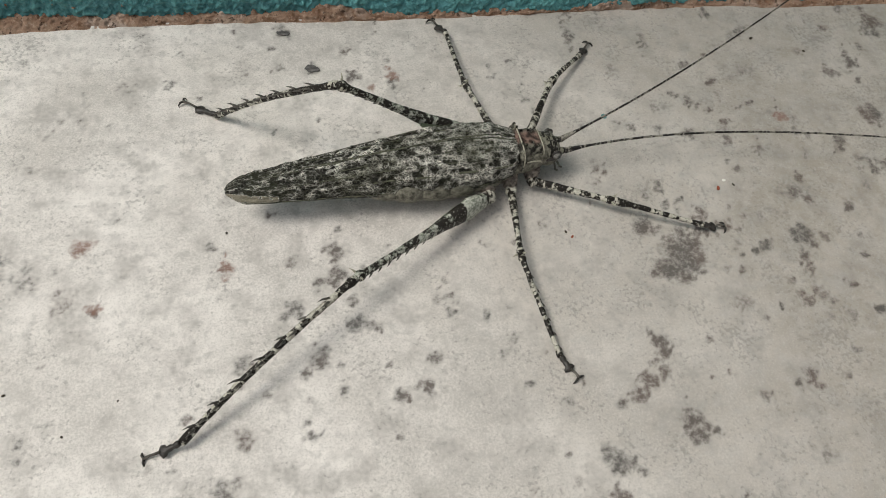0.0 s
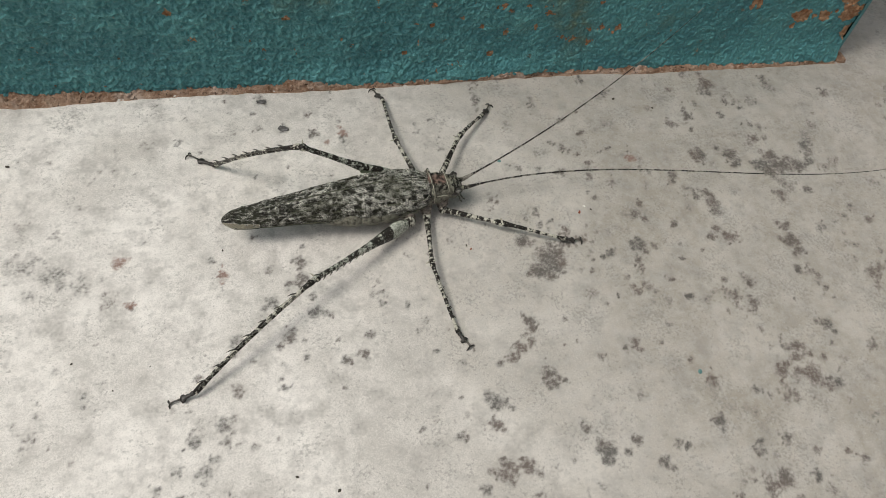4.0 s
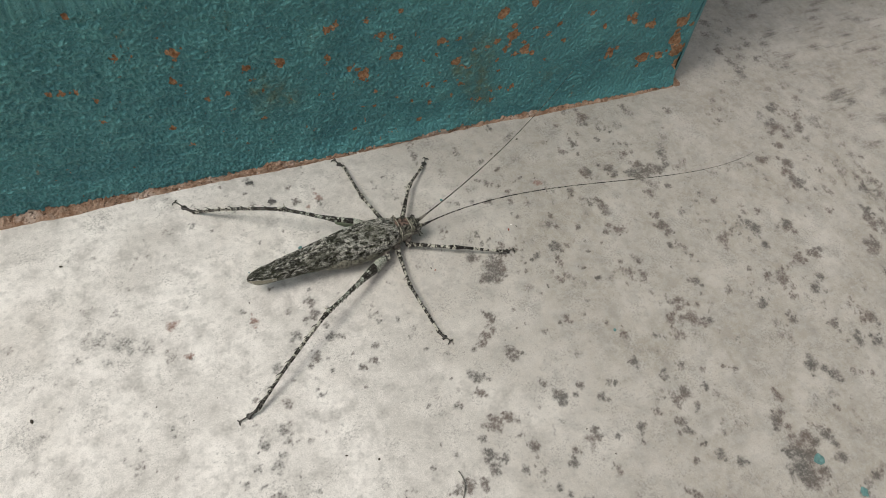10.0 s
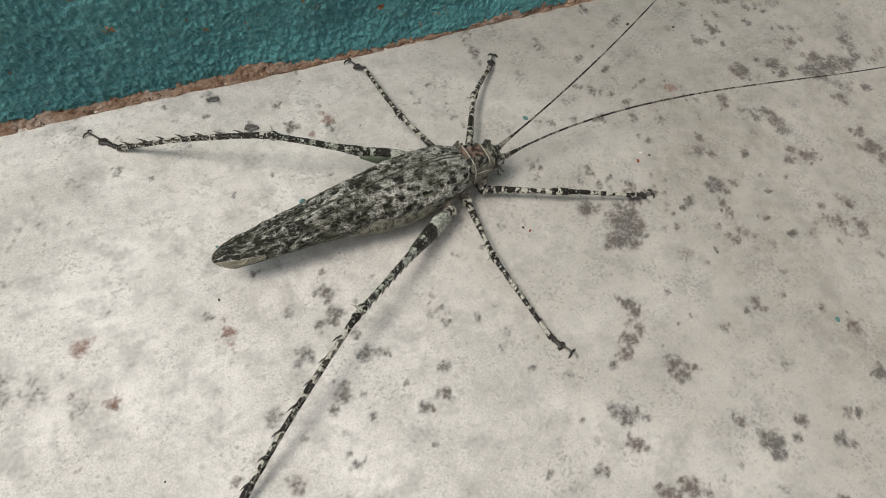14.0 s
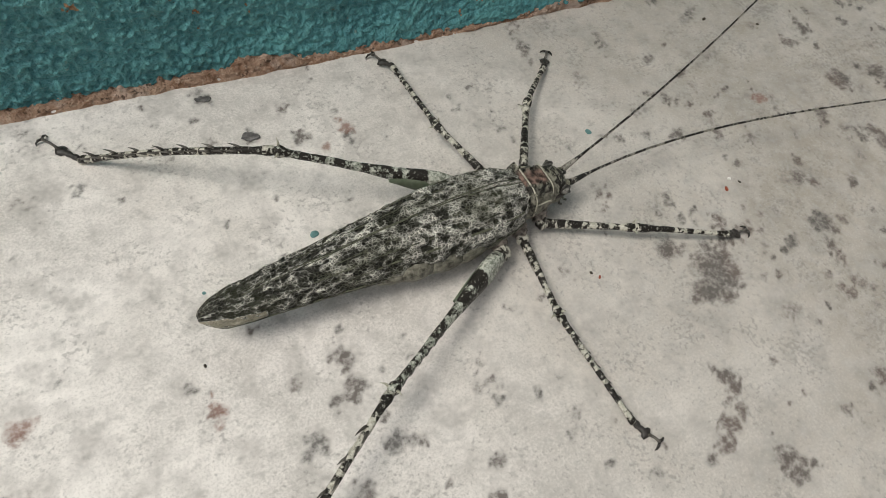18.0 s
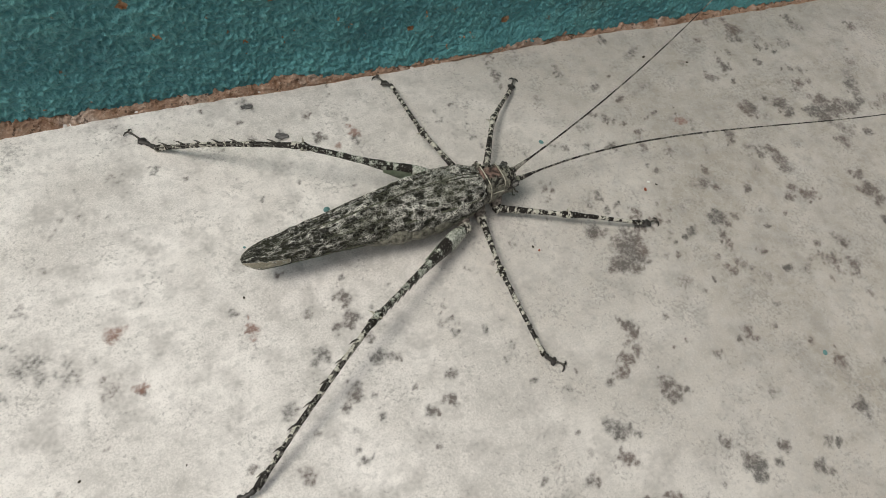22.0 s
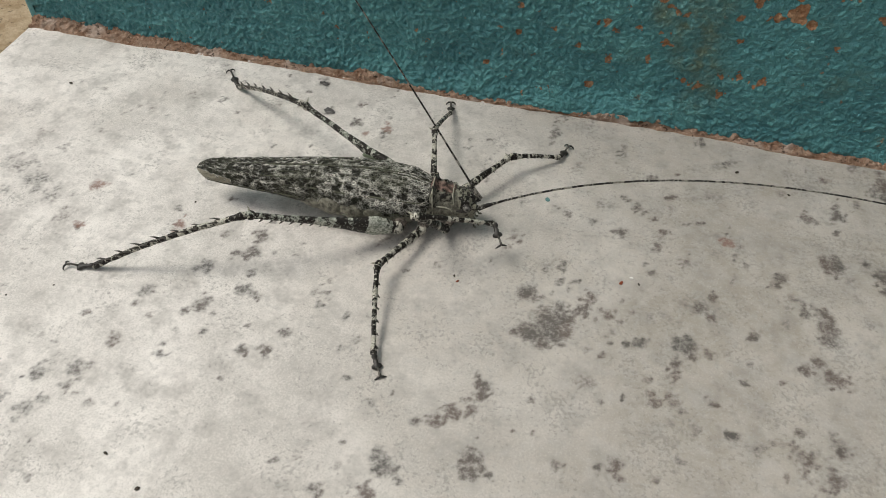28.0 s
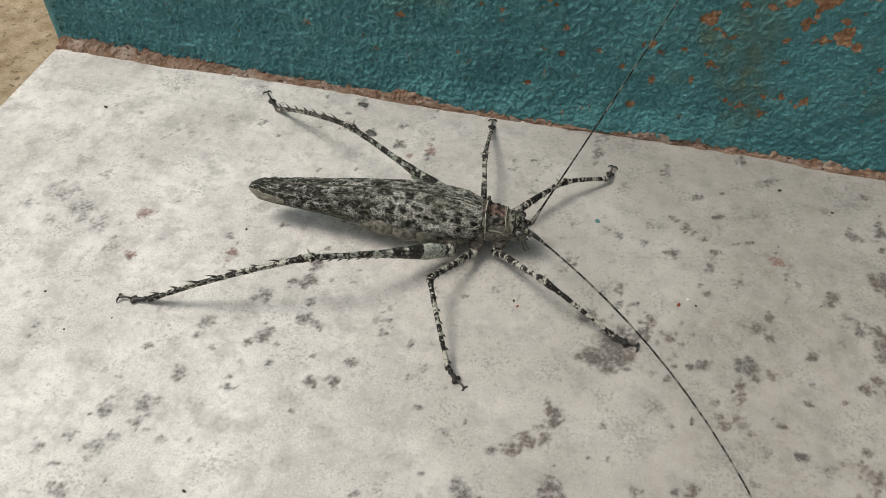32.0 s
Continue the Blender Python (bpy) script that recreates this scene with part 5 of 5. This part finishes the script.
# per leg: seconds, then tip of the foot, knee and ankle over the slab, in centimetres
STANCES = {
    "hind_right": [(0, -5.32, -3.74, 0, -2.33, -1.78, 0.67, -4.92, -3.67, 0.18), (25.1, -5.32, -3.74, 0, -2.33, -1.78, 0.67, -4.92, -3.67, 0.18), (25.5, -5.7, -3.1, 0.4, -2.4, -1.7, 1.2, -5.15, -3, 0.6), (25.9, -5.88, -2.45, 0, -2.4, -1.48, 1.25, -5.27, -2.37, 0.07), (28.2, -5.88, -2.45, 0, -2.4, -1.48, 1.25, -5.27, -2.37, 0.07), (30, -5.9, -2.47, 0, -2.36, -1.72, 1.18, -5.31, -2.43, 0.08), (32, -5.9, -2.47, 0, -2.36, -1.72, 1.18, -5.31, -2.43, 0.08)],
    "hind_left": [(0, -4.95, 2.45, 0, -2.31, 0.74, 2.02, -4.33, 2.02, 0.07), (4.2, -4.95, 2.45, 0, -2.31, 0.74, 2.02, -4.33, 2.02, 0.07), (4.5, -5.6, 2.6, 0.5, -2.5, 0.95, 1.75, -5, 2.2, 0.55), (4.8, -5.88, 2.3, 0, -2.63, 1.08, 1.42, -5.31, 1.87, 0.11), (7.2, -5.88, 2.3, 0, -2.63, 1.08, 1.42, -5.31, 1.87, 0.11), (7.4, -5.75, 3.5, 0.7, -2.62, 1.55, 1.35, -5.2, 3, 0.75), (7.6, -5.62, 3.66, 0.1, -2.6, 1.68, 1.2, -5.12, 3.1, 0.2), (7.8, -5.46, 3.95, 0, -2.57, 1.78, 1.13, -5, 3.35, 0.05), (24.5, -5.46, 3.95, 0, -2.57, 1.78, 1.13, -5, 3.35, 0.05), (26.5, -5.44, 3.92, 0, -2.6, 1.75, 1.2, -4.97, 3.35, 0.05), (32, -5.44, 3.92, 0, -2.6, 1.75, 1.2, -4.97, 3.35, 0.05)],
    "middle_right": [(0, 0.69, -3.46, 0, 0.31, -1.53, 0.29, 0.54, -3.18, 0.06), (18.5, 0.69, -3.46, 0, 0.31, -1.53, 0.29, 0.54, -3.18, 0.06), (22.8, 0.57, -3.4, 0, 0.17, -1.51, 0.45, 0.31, -3.18, 0.13), (24.8, 0.57, -3.4, 0, 0.17, -1.51, 0.45, 0.31, -3.18, 0.13), (25.2, 0.5, -3.35, 0.35, 0, -1.45, 0.7, 0.32, -3.1, 0.45), (25.6, 0.46, -3.29, 0, -0.09, -1.43, 0.43, 0.32, -3.06, 0.11), (27.4, 0.46, -3.29, 0, -0.09, -1.43, 0.43, 0.32, -3.06, 0.11), (29, 0.47, -3.22, 0, -0.12, -1.42, 0.46, 0.32, -3, 0.12), (30, 0.51, -3.04, 0, -0.24, -1.35, 0.56, 0.32, -2.89, 0.14), (31, 0.51, -3.04, 0, -0.24, -1.35, 0.56, 0.32, -2.89, 0.14), (32, 0.54, -2.9, 0, -0.25, -1.32, 0.6, 0.36, -2.78, 0.14)],
    "middle_left": [(0, -0.23, 4.09, 0, 0.07, 2.06, 0.35, 0, 3.58, 0.15), (25.4, -0.23, 4.09, 0, 0.07, 2.06, 0.35, 0, 3.58, 0.15), (25.7, -0.1, 4, 0.3, 0.1, 2, 0.7, 0.08, 3.5, 0.4), (26, 0.01, 3.89, 0, 0.1, 1.99, 0.86, 0.13, 3.4, 0.17), (28.2, 0.01, 3.89, 0, 0.1, 1.99, 0.86, 0.13, 3.4, 0.17), (30, 0.02, 3.97, 0, 0.14, 2.08, 0.64, 0.06, 3.5, 0.13), (32, 0.02, 3.97, 0, 0.14, 2.08, 0.64, 0.06, 3.5, 0.13)],
    "front_right": [(0, 3.96, -1.26, 0, 2.08, -0.68, 0.3, 3.55, -1.26, 0.16), (24.5, 3.96, -1.26, 0, 2.08, -0.68, 0.3, 3.55, -1.26, 0.16), (26.5, 3.54, -1.38, 0, 1.8, -0.96, 0.69, 3.23, -1.46, 0.16), (27.8, 3.56, -1.42, 0, 1.8, -0.96, 0.69, 3.25, -1.48, 0.16), (27.9, 2.86, -2.04, 0.1, 1.62, -1.1, 0.75, 2.55, -1.81, 0.24), (28, 1.92, -0.46, 0.55, 1.35, -0.75, 1.35, 1.78, -0.22, 0.72), (28.1, 2.45, 0.1, 0.6, 1.75, -0.45, 0.7, 2.15, 0, 0.5), (28.2, 3.53, -0.62, 0, 1.85, -0.7, 0.75, 3.15, -0.64, 0.14), (28.5, 3.74, -0.8, 0, 1.85, -0.7, 0.75, 3.37, -0.78, 0.14), (28.8, 3.63, -1.04, 0, 1.83, -0.8, 0.72, 3.25, -0.99, 0.14), (28.9, 2.69, -0.98, 0.5, 1.65, -0.85, 0.8, 2.31, -0.94, 0.64), (29, 1.95, -3.06, 0, 1.155, -1.41, 0.45, 1.75, -2.87, 0.14), (29.2, 1.95, -3.06, 0, 1.155, -1.41, 0.45, 1.75, -2.87, 0.14), (29.3, 3.08, -1.32, 0.2, 1.6, -1, 0.85, 2.71, -1.24, 0.34), (29.4, 3.31, -1.48, 0, 1.68, -0.97, 0.72, 2.95, -1.37, 0.14), (30, 3.4, -1.51, 0, 1.67, -0.97, 0.71, 3.05, -1.46, 0.12), (32, 3.41, -1.55, 0, 1.67, -0.97, 0.71, 3.06, -1.5, 0.12)],
    "front_left": [(0, 2.77, 3.14, 0, 1.62, 1.99, 0.34, 2.5, 2.79, 0.12), (24.8, 2.77, 3.14, 0, 1.62, 1.99, 0.34, 2.5, 2.79, 0.12), (26.2, 2.82, 3.04, 0, 1.71, 1.91, 0.43, 2.67, 2.55, 0.1), (28.2, 2.82, 3.04, 0, 1.71, 1.91, 0.43, 2.67, 2.55, 0.1), (30, 2.83, 3.06, 0, 1.73, 1.87, 0.44, 2.71, 2.51, 0.12), (32, 2.83, 3.06, 0, 1.73, 1.87, 0.44, 2.71, 2.51, 0.12)],
}
# feelers: seconds, heading and rise at the head, and how both and the heading's bend change per centimetre
FEELER_R = [(0, 7.6, 1.8, -5.6, -0.35, 0.43), (3.5, 9.5, 1.0, -6.4, -0.1, 0.52), (5.5, 9.3, 4.5, -6.25, -0.95, 0.505), (13.5, 9.3, 4.5, -6.25, -0.95, 0.505), (15.5, 8.9, 1.6, -6.25, -0.1, 0.49), (24.5, 8.9, 1.6, -6.25, -0.1, 0.49), (26.5, 13.1, 1.0, -5.84, -0.4, 0.0), (27, 16.1, 1.7, -5.46, -0.16, 0.0), (27.4, 18, 2.6, -5.6, -0.15, 0.0), (28, 28.5, 9.5, -7.95, 0.15, 0.2), (28.5, 27.4, 9.4, -7.56, 0.2, 0.12), (29, 24.1, 5.1, -6.37, 0.15, 0.21), (29.6, 3.4, -2.0, -3.0, 0.0, -0.05), (30, -28.7, -1.7, -2.2, 0.0, -0.15), (30.5, -40.9, -2.2, -4.5, 0.0, 0.3), (31, -53.9, -3.2, -4.3, 0.13, 0.26), (31.5, -41.2, -1.5, -5.4, -0.1, -0.2), (32, -35.9, -1.3, -3.9, -0.15, -0.13)]
FEELER_L = [(0, 8.5, 26.7, 1.7, 1.75, 0.04), (24.5, 8.5, 26.7, 1.7, 1.75, 0.04), (26.5, 72, 40, -0.3, 0, 0), (27, 114.7, 40.7, -2.17, 0.08, 0), (27.35, 129.5, 44, 0, 0, 0), (27.6, 160, 43, -0.8, 0.5, 0), (28, 154, 48.4, 0.6, -0.2, 0), (28.5, 126.7, 44.5, 2.0, -0.5, 0), (29, 97.5, 45, 0.2, 0, 0), (29.6, 92.8, 42.8, 0, 0, 0), (30, 78, 43.4, -0.3, 0, 0), (31, 65.2, 39.4, 0.9, 0.2, 0), (32, 54.7, 43.5, 0.3, 0.1, 0)]


def between(rows, t):
    """The values of rows (t, ...) at t, eased between them."""
    for a, b in zip(rows, rows[1:]):
        if t <= b[0]:
            k = max(0.0, (t - a[0]) / (b[0] - a[0]))
            k = k * k * (3 - 2 * k)
            return [p + (q - p) * k for p, q in zip(a[1:], b[1:])]
    return list(rows[-1][1:])


def body_pose(t):
    x, y, z, turn = between(BODY, t)
    return pose(x * CM, y * CM, z * CM, 0, 0, turn)


def along(a, b, up=(0, 0, 1)):
    """The pose at a whose x points at b and whose z leans to up."""
    x = (b - a).normalized()
    y = Vector(up).cross(x).normalized()
    z = x.cross(y)
    return Matrix.Translation(a) @ Matrix((x, y, z)).transposed().to_4x4()


def leg_poses(key, t):
    """Poses of thigh, shin and foot in the body's space."""
    hip, thigh, shin, foot = LEGS[key]
    row = between(STANCES[key], t)
    inside = body_pose(t).inverted()
    a = Vector(hip) * CM
    tip, hint, ankle = [inside @ (Vector(row[k:k + 3]) * CM) for k in (0, 3, 6)]
    tip += Vector((0, 0, 0.05 * CM))
    # the knee: as near its hint as both lengths allow
    r1, r2, d = thigh * CM, shin * CM, ankle - a
    far = min(d.length, (r1 + r2) * 0.999)
    axis = d.normalized()
    s = (r1 * r1 - r2 * r2 + far * far) / (2 * far)
    h = math.sqrt(max(r1 * r1 - s * s, 1e-10))
    side = (hint - a) - axis * (hint - a).dot(axis)
    knee = a + axis * s + side.normalized() * h
    ankle = knee + (ankle - knee).normalized() * r2
    bend = (knee - (a + axis * s)).normalized()
    lean = bend + Vector((0, 0, 0.8))
    return along(a, knee, lean), along(knee, ankle, lean), along(ankle, tip)


def feeler_poses(rows, socket, step, pieces, t):
    yaw, rise, dyaw, drise, bend = between(rows, t)
    inside = body_pose(t).inverted()
    p = body_pose(t) @ (socket * CM)
    out = []
    for k in range(pieces):
        s = (k + 0.5) * step
        a, e = radians(yaw + dyaw * s + bend * s * s), radians(rise + drise * s)
        q = p + step * CM * Vector((math.cos(e) * math.cos(a), math.cos(e) * math.sin(a), math.sin(e)))
        out.append(inside @ along(p, q))
        p = q
    return out


def times_of(rows, pause=0.3):
    """The rows' times, with steps between where a thing moves."""
    out = {0.0, 32.0}
    for a, b in zip(rows, rows[1:]):
        out |= {a[0], b[0]}
        if a[1:] != b[1:]:
            n = max(1, round((b[0] - a[0]) / pause))
            out |= {round(a[0] + (b[0] - a[0]) * k / n, 3) for k in range(n)}
    return sorted(out)


def motions():
    walk(katydid, [(t, body_pose(t)) for t in times_of(BODY, 0.5)])
    for key, pieces in LEG_PARTS.items():
        times = sorted(set(times_of(STANCES[key], 0.1 if key == "front_right" else 0.2)) | set(times_of(BODY, 0.5)))
        poses = [leg_poses(key, t) for t in times]
        for k, ob in enumerate(pieces):
            walk(ob, [(t, p[k]) for t, p in zip(times, poses)])
    for rows, socket, step, pieces in ((FEELER_R, SOCKET_R, STEP_R, ANTENNA_R), (FEELER_L, SOCKET_L, STEP_L, ANTENNA_L)):
        times = sorted(set(times_of(rows, 0.25)) | set(times_of(BODY, 0.5)))
        poses = [feeler_poses(rows, socket, step, len(pieces), t) for t in times]
        for k, ob in enumerate(pieces):
            walk(ob, [(t, p[k]) for t, p in zip(times, poses)])


motions()
